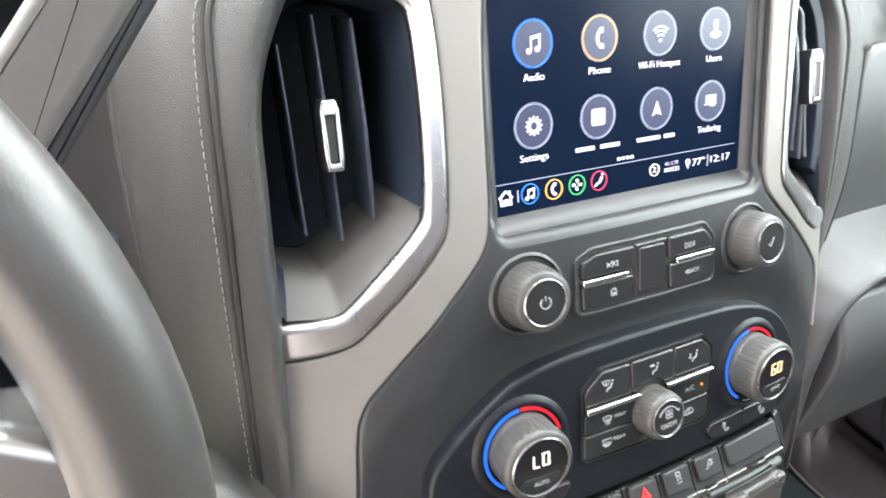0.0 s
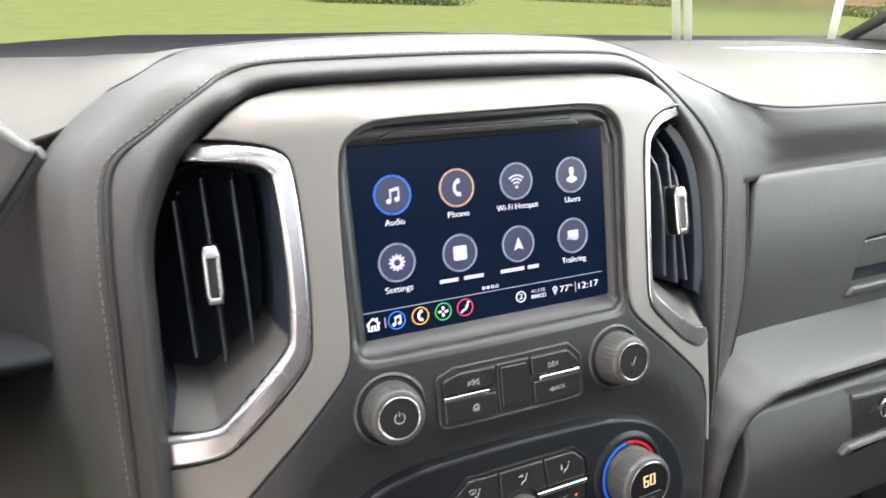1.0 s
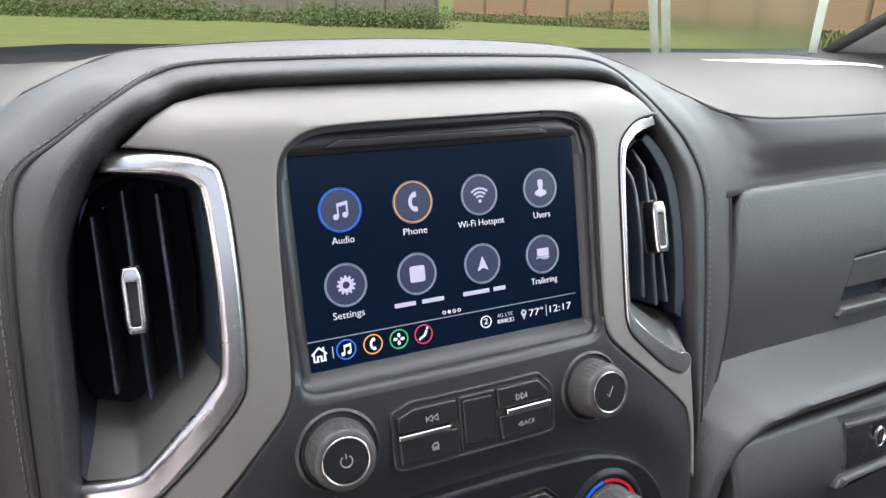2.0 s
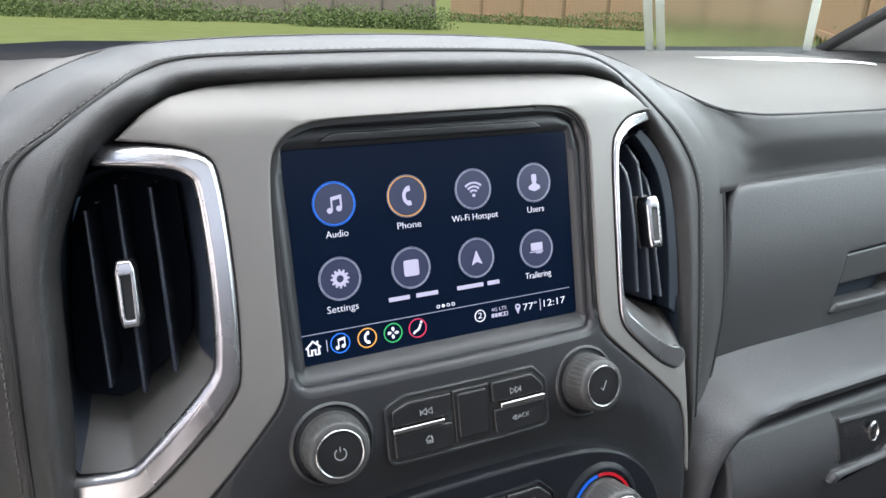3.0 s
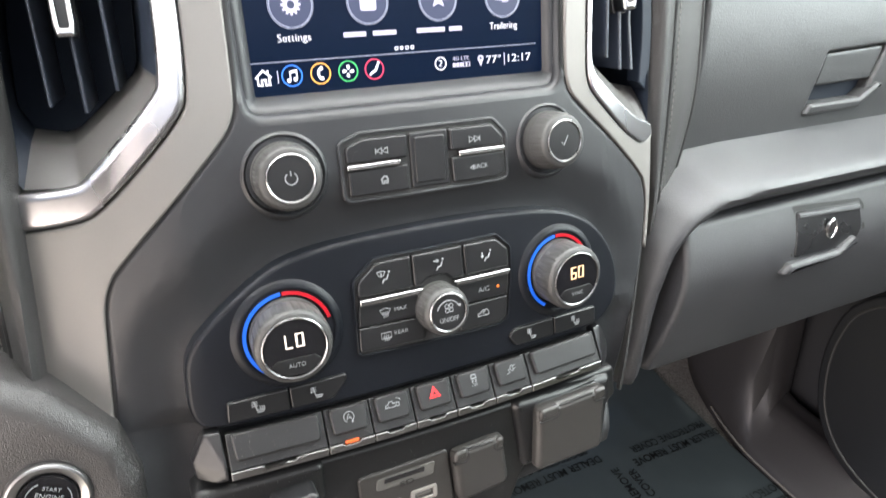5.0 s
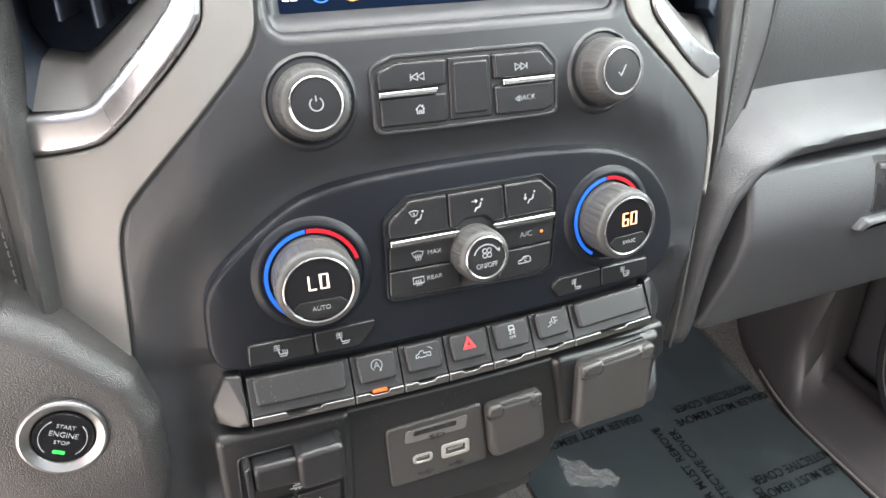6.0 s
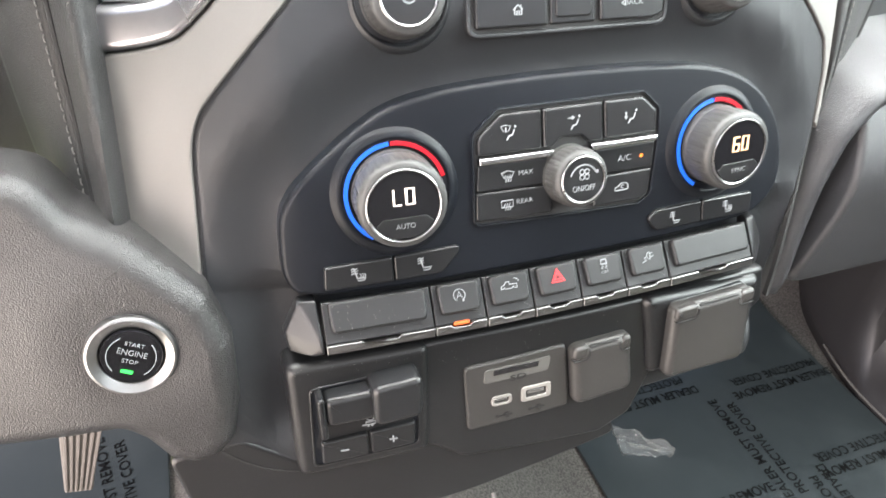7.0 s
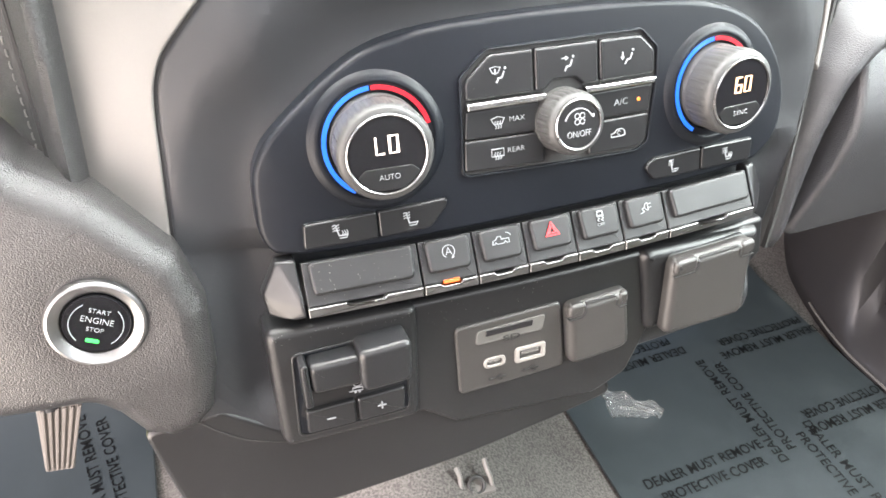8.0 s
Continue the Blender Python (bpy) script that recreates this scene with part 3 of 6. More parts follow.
def knee_face(x, z, h=0.0):
    """The bolster swells gently round the start button and dips to the button's rim."""
    g = math.hypot(x + .215, z - .4225)
    return on_face(x, z, h + .0030 * math.exp(-((g - .030) / .020) ** 2) - .001 * math.exp(-(g / .020) ** 2))


part("knee_bolster", plate(rounded(knee, 0.01), knee_face, -0.03, 0.010, 0.012, step=0.012, steps=7), KNEE, dashboard, "grained dark plastic knee bolster")
part("lower_cover", plate(rounded([(-.215, .350), (-.178, .356), (-.150, .335), (-.075, .330), (.03, .318), (.04, .300), (-.055, .285), (-.176, .272), (-.204, .282)], .006), on_face, -0.06, 0.0004, 0.003, step=0.03), SHADEPLASTIC, dashboard, "dark plastic cover under the stack")


# ---- centre stack ----
stack = thing("centre_stack", (0, 0, 0.5), "dark soft plastic centre stack with silver painted surround", "centre stack")

half_seam = [(-.197, .36), (-.1834, .4162), (-.1772, .4693), (-.174, .5007), (-.1704, .5134), (-.1632, .5244), (-.108, .579), (-.1, .59), (-.097, .602), (-.0955, .66), (-.0925, .705), (-.088, .7165), (-.078, .7235), (-.063, .7268), (0, .7275)]
right_seam = [(.066, .7280), (.082, .7272), (.0925, .7243), (.0995, .7192), (.1032, .7115), (.1040, .703), (.1014, .66), (.0985, .605), (.1, .59), (.108, .579), (.1714, .5236), (.1748, .514), (.1769, .5034), (.1743, .4852), (.1703, .4662), (.1625, .4413), (.1522, .409), (.145, .37)]
half_seam, right_seam = ease(half_seam), ease(right_seam)
body = half_seam + right_seam + [(.135, .33), (-.155, .328), (-.185, .345)]
hole = rounded([(-.0915, .5912, .008), (.0935, .5912, .008), (.1000, .7030, .012), (.0955, .7185, .008), (.0840, .7232, .010), (-.0740, .7225), (-.0860, .7185), (-.0920, .7020)], .006)
climate = [(-.144, .463), (-.142, .474), (-.133, .487), (-.101, .511), (-.081, .519), (-.051, .5225), (0, .5235), (.060, .5215), (.094, .5155), (.119, .502), (.136, .476), (.1385, .452), (.128, .437), (.112, .4300), (0, .4305), (-.136, .4300), (-.1455, .440)]


def sunk(x, z, depth=0.0045, wide=0.026):
    """How deep the face is dished round the climate panel and towards the display."""
    q, gap_to = Vector((x, z)), 1.0
    for a, b in zip(climate, climate[1:] + climate[:1]):
        a, b = Vector(a), Vector(b)
        t = max(0.0, min(1.0, (q - a).dot(b - a) / (b - a).length_squared))
        gap_to = min(gap_to, (q - a.lerp(b, t)).length)
    inside = (q - Vector((0, .476))).length < 0.16 and sum(((a[1] > z) != (b[1] > z)) and x < (b[0] - a[0]) * (z - a[1]) / (b[1] - a[1]) + a[0] for a, b in zip(climate, climate[1:] + climate[:1])) % 2
    s = 1.0 if inside else 1 - min(1.0, gap_to / wide)
    dish = depth * s * s * (3 - 2 * s)
    lip_gap = max(-x - 0.094, x - 0.102, 0.5912 - z, z - 0.7235, 0.0) / 0.012
    lip_s = 1 - min(1.0, lip_gap)
    return dish - 0.0008 * lip_s * lip_s * (3 - 2 * lip_s) * (z < 0.60) + 0.0020 * lip_s * (z > 0.60)


def falls_back(x, z):
    """How far the stack's outer rim turns away from the face towards its sides."""
    s = max(0.0, min(1.0, (z - .38) / .08))
    return .017 * min(1.2, max(0.0, (abs(x) - .13) / .07)) ** 1.2 * s * s * (3 - 2 * s)


def stack_face(x, z, h=0.0):
    return on_face(x, z, h - sunk(x, z) - falls_back(x, z))


def body_face(x, z, h=0.0):
    """The soft body: dished round the climate panel, and hollow under it where the switches and sockets sit."""
    hollow = 0.012 * rise((x + .180) / .030) * rise((.166 - x) / .030) * rise((.452 - z) / .024) * rise((z - .338) / .026)
    return on_face(x, z, h - max(sunk(x, z, 0.0072, 0.034), hollow) - falls_back(x, z))


part("panel", plate(rounded(body, .004, 3), body_face, -0.012, 0.0, 0.0022, holes=[hole], step=0.006, hole_r=0.0048), PLASTIC, stack, "dark soft-touch plastic panel")

# Funnel from the opening down to the display.
def display_point(x, z, h=0.0):
    """On the plane of the display, h in front of it; z counted up from its lower edge."""
    return Vector((x, 0.095 * z - h, 0.6 + z))


lip = inset(hole if area2(hole) > 0 else hole[::-1], -0.0012)
lo = [body_face(p.x, p.y, -0.0050) for p in lip]
hi = [display_point(max(-.0845, min(.0910, p.x)), min(.1122, max(-.0012, p.y - .6)), -0.001) for p in lip]
levels = [[a.lerp(b, t) + Vector((0, -0.0022 * math.sin(math.pi * t), 0)) for a, b in zip(lo, hi)] for t in (0, .2, .4, .6, .8, .93, 1)]
part("screen_recess", sheet([r + r[:1] for r in levels]), PLASTIC, stack, "dark sloping frame round the display")


def brow_to(x, s, h):
    """On the slope over the display; s from its lower to its upper edge."""
    a, b = display_point(x, .1122), body_face(x, .7235, -.0050)
    t = s / (b - a).length
    return a.lerp(b, t) + Vector((0, -h - 0.0022 * math.sin(math.pi * t), 0))


part("brow", plate(rounded([(-.068, .0030), (.074, .0030), (.066, .0080), (-.058, .0080)], .0022), brow_to, -.003, .0015, .0011, step=.02), PLASTIC, stack)

# Silver surround: arch over the display with a leg down either side.
def silver(x, z, h):
    """The arch turns back towards its upper edge."""
    t = max(0.0, (z - 0.7275) / 0.02)
    return Vector((x, face_y(x, z) - h + 0.014 * t ** 1.6 + falls_back(x, z), z))


vent_edge = [(-.161, .7224), (-.1369, .7195), (-.122, .7145), (-.1165, .706), (-.1155, .65), (-.1185, .606), (-.1225, .594), (-.1651, .5516), (-.1786, .5456), (-.2142, .5414)]
outer_left = [(-.2144, .5224), (-.2166, .4745), (-.2165, .3979), (-.216, .36)]
arch_top = [(.161, .7245), (.146, .7355), (.134, .742), (.116, .7462), (.09, .7480), (0, .7485), (-.09, .7480), (-.116, .7462), (-.134, .742), (-.146, .7355)]
gap = 0.0006
silver_left = [(x - gap, z) if z < .72 else (x, z + gap) for x, z in half_seam]
silver_right = [(x + gap, z) if z < .72 else (x, z + gap) for x, z in right_seam if z > .470]
outer_right = [(.1752, .4690), (.1787, .4846), (.182, .5049), (.184, .5255)]
vent_right = [(.1856, .5488), (.1748, .5436), (.1652, .547), (.1468, .5584), (.1195, .584), (.116, .594), (.1158, .602), (.1185, .65), (.1215, .699), (.1265, .7115), (.1417, .7205), (.1685, .7223)]
vent_edge, vent_right = ease(vent_edge), ease(vent_right)
outline = arch_top + vent_edge + outer_left + silver_left + silver_right + outer_right + vent_right
part("surround", plate([Vector(p) for p in outline], silver, -0.010, 0.0012, 0.0015, step=0.008), SILVER, stack, "satin silver painted surround")
part("surround_gap", merge(stroke([Vector(p) for p in half_seam[1:-1]], 0.0022, silver, -0.004, -0.0008), stroke([Vector(p) for p in right_seam[1:]], 0.0022, silver, -0.004, -0.0008)), SEAM, stack)

# Climate panel, slightly proud.
part("climate_panel", plate([Vector(p) for p in ease(climate + climate[:1], 2)[:-1]], stack_face, -0.014, 0.0060, 0.0026, step=0.012, steps=5), PANEL, stack, "satin black climate control panel")
# Lower panel under the switch row.
lower = [(-.152, .398), (.134, .396), (.137, .372, .004), (.105, .350, .008), (.060, .350, .006), (.045, .316, .01), (.024, .307, .01), (-.062, .315, .01), (-.080, .329, .006), (-.153, .328, .008)]
part("lower_panel", plate(rounded(lower, .005), on_face, -0.05, 0.003, 0.003, step=0.012), SHADEPLASTIC, stack, "dark plastic lower panel")
part("panel_gap", stroke([Vector(p) for p in ((-.190, .352), (-.180, .342), (-.169, .334), (-.156, .329), (-.150, .328))], .0009, on_face, -.004, .0006), SEAM, stack)


# ---- air vents ----
def air_vent(side):
    """Side -1: driver's. An upright vent with a bright surround on its inner, upper and lower sides, three slats and a tab on the middle one."""
    sx = lambda pts: [(-side * p[0], *p[1:]) for p in pts]
    vent = thing("air_vent", (side * 0.16, 0, 0.635), "upright black air vent with chrome surround and chrome tab", "air vent", "vents beside the display")
    out_edge = [(-.172, .7212), (-.1369, .7185), (-.1228, .7135), (-.1175, .7055), (-.1165, .65), (-.1195, .6065), (-.1235, .595), (-.1656, .5529), (-.1786, .547), (-.2153, .543)]
    in_edge = [(-.2152, .5606), (-.176, .5631), (-.1692, .5675), (-.1328, .6044), (-.1298, .613), (-.1268, .65), (-.1278, .6995), (-.1312, .705), (-.1409, .7089), (-.172, .7110)]
    def proud(x, z, h):
        return Vector((x, face_y(x, z) - h + falls_back(x, z) + 0.012 * max(0.0, abs(x) - 0.150) / 0.05 * min(1.0, max(0.0, (z - 0.575) / 0.05)) + 0.25 * max(0.0, z - 0.712), z))
    # Inner frame: funnel from the surround to the slats.
    mouth = [(-.1972, .5636), (-.176, .5643), (-.1692, .5685), (-.1336, .6053), (-.1306, .6135), (-.1276, .65), (-.1286, .6988), (-.132, .7042), (-.1414, .7079), (-.1641, .7101), (-.1828, .7011), (-.1923, .6779), (-.1999, .6252), (-.2053, .5824)]
    throat = [(-.1913, .582), (-.176, .5796), (-.1682, .5825), (-.1384, .6085), (-.1349, .6158), (-.1315, .65), (-.1325, .6955), (-.1359, .7004), (-.1449, .7043), (-.1631, .7066), (-.1796, .697), (-.1891, .6749), (-.1961, .6255), (-.1977, .5938)]
    slats = ((-.179, .599, .688), (-.1635, .596, .7005), (-.148, .606, .6985))
    if side > 0:
        out_edge = [(-.1685, .721), (-.1429, .7194), (-.1275, .7108), (-.1225, .699), (-.1195, .65), (-.1168, .602), (-.1172, .594), (-.1205, .585), (-.1475, .5596), (-.1652, .5482), (-.1748, .5448), (-.1843, .5493)]
        in_edge = [(-.1824, .5552), (-.1761, .5589), (-.1665, .5612), (-.1418, .5771), (-.1235, .5935), (-.1196, .6), (-.1192, .612), (-.1218, .648), (-.1252, .697), (-.1300, .7065), (-.1432, .7136), (-.1685, .7155)]
        mouth = [(-.1824, .556), (-.1761, .5597), (-.1671, .5621), (-.1431, .5782), (-.1245, .5942), (-.121, .601), (-.121, .612), (-.1245, .648), (-.13, .6965), (-.1345, .702), (-.1441, .7068), (-.1725, .709), (-.182, .699), (-.192, .678), (-.195, .630), (-.187, .585)]
        throat = [(-.1872, .5772), (-.1815, .5769), (-.1718, .5759), (-.1545, .587), (-.1381, .5995), (-.13, .608), (-.129, .616), (-.13, .65), (-.1345, .6929), (-.1393, .6984), (-.1491, .7027), (-.1712, .7044), (-.179, .695), (-.188, .674), (-.191, .630), (-.185, .595)]
        slats = ((-.1735, .592, .684), (-.1580, .594, .699), (-.1425, .603, .692))
    band = [Vector(p) for p in sx(ease(out_edge) + ease(in_edge))]
    band = inset(band if area2(band) > 0 else band[::-1], -.0007)
    part("surround", plate(band, proud, -0.012, 0.0030, 0.0040 if side < 0 else 0.0016, step=0.010, steps=6), CHROME, vent, "bright chrome surround")
    if side > 0:
        inner_edge = [(.1262, .612), (.1278, .648), (.1296, .6935), (.1318, .6985), (.1372, .7025), (.1452, .7062), (.1490, .7075)]
        rim_out = [(.1660, .7096), (.1790, .6990), (.1895, .6826), (.1935, .6620), (.1940, .6400), (.1930, .6100), (.1880, .5750)]
        rim_in = [(.1790, .5830), (.1832, .6120), (.1842, .6400), (.1835, .6600), (.1800, .6780), (.1712, .6930), (.1600, .7055)]
        part("bezel", plate([Vector(p) for p in ease(rim_out) + ease(rim_in)], lambda x, z, h: Vector((x, face_y(x, z) + .0175 - h, z)), -.012, 0, .0012, step=.01), VENT, vent, "dark outer frame of the vent")
        # Chrome line drawn in as the highlight on the inner frame's edge.
        part("inner_highlight", stroke([Vector(p) for p in ease(inner_edge)], 0.0011, proud, -0.0105, -0.0090), CHROME, vent, "chrome line drawn as a highlight inside the surround")
    front_ring = [proud(x, z, -0.001) for x, z in sx(mouth)]
    back_ring = [proud(x, z, -0.020) for x, z in sx(throat)]
    deep_ring = [p + Vector((0, 0.045, 0)) for p in back_ring]
    low = 6 if side > 0 else 5
    foot = list(range(low))
    wall = list(range(low - 1, len(mouth))) + [0]
    for name, pick, look_of, label in (("frame", foot, FRAME, "grey plastic slope at the foot of the vent"), ("wall", wall, VENT, "dark inner wall of the vent")):
        a, b, c = ([ring[i] for i in pick] for ring in (front_ring, back_ring, deep_ring))
        rows = [[p.lerp(q, t) + Vector((0, -0.002 * math.sin(math.pi * t), 0)) for p, q in zip(a, b)] for t in np.linspace(0, 1, 6)] + [[q.lerp(r, t) for q, r in zip(b, c)] for t in (.1, .5, 1)]
        rows = [spline(r, 8 * len(r)) for r in rows]
        part(name, sheet(rows), look_of, vent, label, 85)
    part("duct", plate([Vector(p) for p in sx(throat)], lambda x, z, h: proud(x, z, h), -0.075, -0.058, 0.001), VENT, vent, "black duct behind the slats")
    for x, lo, hi in slats:
        lean = 0.005 * -side
        half = 0.0011 if side < 0 else 0.0015
        ring = []
        for i, t in enumerate(np.linspace(0, 1, 10)):
            z = lo + (hi - lo) * t
            a = proud(side * -x, z, (-0.012 if side < 0 else -0.004) - 0.003 * abs(2 * t - 1) - (0.010 * max(0.0, (z - hi + .012) / .012) if side > 0 else 0.0))
            ring.append([a + Vector((dx, dy, 0)) for dx, dy in ((-half, .0016), (-half * .8, .0005), (-half * .4, 0), (half * .4, 0), (half * .8, .0005), (half, .0016), (half + lean, .040), (-half + lean, .040))])
        bm = sheet([r + r[:1] for r in ring])
        part("slat", bm, SLAT, vent)
    # Tab on the middle slat: a bright open clasp with a dark tongue.
    tx = -0.1640 if side < 0 else 0.1592
    m = face_frame(tx, 0.6465, 0.0)
    m.translation = proud(tx, 0.6465, -0.012 if side < 0 else -0.004)
    if side > 0:
        m = m @ pose(0, 0, 0, 0, -12, 0)
    clasp = rounded([(-.0042, -.016), (.0042, -.016), (.0050, -.010), (.0050, .012), (.0036, .0175), (-.0036, .0175), (-.0050, .012), (-.0050, -.010)], .0018)
    if side > 0:
        clasp = [Vector((p.x * 1.12, p.y * 1.04)) for p in clasp]
    slot = rounded([(-.0021, -.012), (.0021, -.012), (.0024, .010), (-.0024, .010)], .001)
    tab = part("tab", plate(clasp, local(m), -0.002, 0.010, 0.0020 if side < 0 else 0.0030, holes=[slot], hole_r=0.0006), CHROME, vent, "chrome adjusting tab")
    part("tongue", plate(inset(slot if area2(slot) > 0 else slot[::-1], -0.0001), local(m), -0.002, 0.0075 if side < 0 else 0.0094, 0.0006), PLASTIC if side < 0 else GRIP, tab)
    if side > 0:
        part("stem", plate(inset(clasp if area2(clasp) > 0 else clasp[::-1], -0.0008), local(m), -0.024, -0.0021, 0.0010), FRAME, tab)
    return vent


air_vent(-1)
air_vent(1)

# ---- touch screen ----
display_axes = Matrix(((1, 0, 0), (0, 0.0946, -0.9955), (0, 0.9955, 0.0946))).to_4x4()
display_axes.translation = Vector((0, 0, 0.6))
touch = thing("touchscreen", (0, 0, 0.65), "lit touch screen showing eight round menu icons on dark blue", "touch screen")


def disp(x, y, h=0.0, turn=0.0):
    """Axes on the display; millimetres from the middle of its lower edge."""
    return display_axes @ Matrix.Translation((x / 1000, y / 1000, h)) @ pose(0, 0, 0, 0, 0, turn)


LCD = material("display_glass", (0.0015, 0.0030, 0.007), 0.20, spec=0.07)
nodes = LCD.node_tree.nodes["Principled BSDF"]
nodes.inputs["Emission Color"].default_value, nodes.inputs["Emission Strength"].default_value = (0.0030, 0.0100, 0.031, 1), 0.42
DISC = glow("icon_disc", (0.025, 0.031, 0.066), 1.0)
PALE = glow("icon_pale", (0.43, 0.41, 0.54), 1.0)
WHITE = glow("display_white", (0.80, 0.80, 0.90), 1.0)
RIMGREY = glow("icon_rim", (0.25, 0.27, 0.36), 1.0)
BLUE = glow("icon_blue", (0.03, 0.17, 0.75), 1.0)
ORANGE = glow("icon_orange", (0.75, 0.36, 0.08), 1.0)
GREEN = glow("icon_green", (0.05, 0.40, 0.12), 1.0)
CRIMSON = glow("icon_crimson", (0.55, 0.04, 0.10), 1.0)
H = 0.0002
part("screen_glass", plate(rounded([(-.0855, -.002), (.0918, -.002), (.0918, .113), (-.0855, .113)], .003), local(display_axes), -0.004, 0.0, 0.0006), LCD, touch, "dark blue display glass")


def fit_words(words, width, cap, m, thin=0.013):
    """Words of a given width and capital height, on m."""
    bm = lettering(words, 1.0, Matrix(), 0.0, thin=thin)
    xs, ys = [v.co.x for v in bm.verts], [v.co.y for v in bm.verts]
    sx, sy, mx = width / (max(xs) - min(xs)), cap / 0.73, (max(xs) + min(xs)) / 2
    for v in bm.verts:
        v.co = m @ Vector(((v.co.x - mx) * sx, v.co.y * sy, 0))
    ext = bmesh.ops.extrude_face_region(bm, geom=bm.faces[:])
    up = (m.to_3x3() @ Vector((0, 0, 1))).normalized() * 0.00025
    bmesh.ops.translate(bm, verts=[v for v in ext["geom"] if isinstance(v, bmesh.types.BMVert)], vec=up)
    return bm


def dot(x, y, r, m, h=0.0003, n=20):
    return plate([(x + r * math.cos(2 * math.pi * i / n), y + r * math.sin(2 * math.pi * i / n)) for i in range(n)], local(m), 0, h, 0.0001, steps=1)


def poly(pts, m, h=0.0003, r=0.0003):
    return plate(rounded(pts, r, 3), local(m), 0, h, 0.0001, steps=1)


def glyph_note(m, s):
    return merge(dot(-.0030 * s, -.0038 * s, .0017 * s, m), dot(.0026 * s, -.0030 * s, .0017 * s, m), stroke([(-.0016 * s, -.0038 * s), (-.0016 * s, .0036 * s), (.0040 * s, .0046 * s), (.0040 * s, -.003 * s)], .0009 * s, m),
                 stroke([(-.0016 * s, .0026 * s), (.0040 * s, .0036 * s)], .0014 * s, m))


def glyph_phone(m, s):
    return merge(stroke(arc(.0056 * s, 128, 232, 14, (.0036 * s, 0)), .0021 * s, m), poly([(-.0004 * s, .0058 * s), (.0022 * s, .0062 * s), (.0024 * s, .0030 * s), (.0002 * s, .0026 * s)], m), poly([(.0002 * s, -.0026 * s), (.0024 * s, -.0030 * s), (.0028 * s, -.0058 * s), (-.0002 * s, -.0058 * s)], m))


def glyph_wifi(m, s):
    return merge(dot(0, -.0040 * s, .0011 * s, m), *[stroke(arc(r * s, 47, 133, 14, (0, -.0042 * s)), .0012 * s, m) for r in (.0034, .0058, .0082)])


def glyph_user(m, s):
    return merge(poly([(-.0018 * s, .0056 * s), (.0018 * s, .0056 * s), (.0020 * s, .0018 * s), (.0010 * s, -.0004 * s), (.0044 * s, -.0022 * s), (.0044 * s, -.0042 * s), (0, -.0058 * s), (-.0044 * s, -.0042 * s), (-.0044 * s, -.0022 * s), (-.0010 * s, -.0004 * s), (-.0020 * s, .0018 * s)], m, r=.001))


def glyph_gear(m, s):
    pts = []
    for i in range(12):
        for da, r in ((-9, .0044), (-6, .0057), (6, .0057), (9, .0044)):
            a = radians(30 * i + da)
            pts.append((r * s * math.cos(a), r * s * math.sin(a)))
    hole = [(.0022 * s * math.cos(a), .0022 * s * math.sin(a)) for a in (2 * math.pi * i / 24 for i in range(24))]
    return plate(pts, local(m), 0, 0.0003, 0.0001, holes=[hole], steps=1)


def glyph_tile(m, s):
    return merge(poly([(-.005 * s, -.005 * s), (.005 * s, -.005 * s), (.005 * s, .005 * s), (-.005 * s, .005 * s)], m, r=.0016 * s))


def glyph_arrow(m, s):
    return poly([(0, .0050 * s), (.0040 * s, -.0046 * s), (0, -.0026 * s), (-.0040 * s, -.0046 * s)], m)


def glyph_trailer(m, s):
    return merge(poly([(-.0044 * s, -.0012 * s), (.0046 * s, -.0012 * s), (.0046 * s, .0040 * s), (-.0044 * s, .0040 * s)], m), stroke([(-.0056 * s, -.0020 * s), (.0050 * s, -.0020 * s)], .0006 * s, m),
                 stroke(arc(.0009 * s, 0, 360, 12, (.0004 * s, -.0024 * s))[:-1], .0005 * s, m, closed=True), stroke(arc(.0009 * s, 0, 360, 12, (.0026 * s, -.0024 * s))[:-1], .0005 * s, m, closed=True))


def glyph_home(m, s):
    return merge(stroke([(-.0050 * s, 0), (0, .0046 * s), (.0050 * s, 0)], .0011 * s, m), stroke([(-.0036 * s, .0006 * s), (-.0036 * s, -.0044 * s), (-.0012 * s, -.0044 * s), (-.0012 * s, -.0012 * s), (.0012 * s, -.0012 * s), (.0012 * s, -.0044 * s), (.0036 * s, -.0044 * s), (.0036 * s, .0006 * s)], .0010 * s, m),
                 stroke([(.0030 * s, .0022 * s), (.0030 * s, .0046 * s)], .0011 * s, m))


def glyph_fan(m, s):
    out = []
    for k in range(4):
        out.append(poly([(q[0], q[1]) for q in [Matrix.Rotation(radians(90 * k), 2) @ Vector(p) for p in ((.0004 * s, .0006 * s), (.0016 * s, .0032 * s), (.0006 * s, .0048 * s), (-.0010 * s, .0044 * s), (-.0010 * s, .0026 * s))]], m, r=.0006 * s))
    return merge(*out)


def glyph_seat(m, s):
    """A reclined seat shape."""
    return merge(stroke([(.0032 * s, .0034 * s), (.0010 * s, -.0012 * s), (-.0028 * s, -.0030 * s)], .0018 * s, m), dot(.0040 * s, .0050 * s, .0011 * s, m), stroke([(-.0028 * s, -.0030 * s), (-.0044 * s, -.0046 * s)], .0014 * s, m))


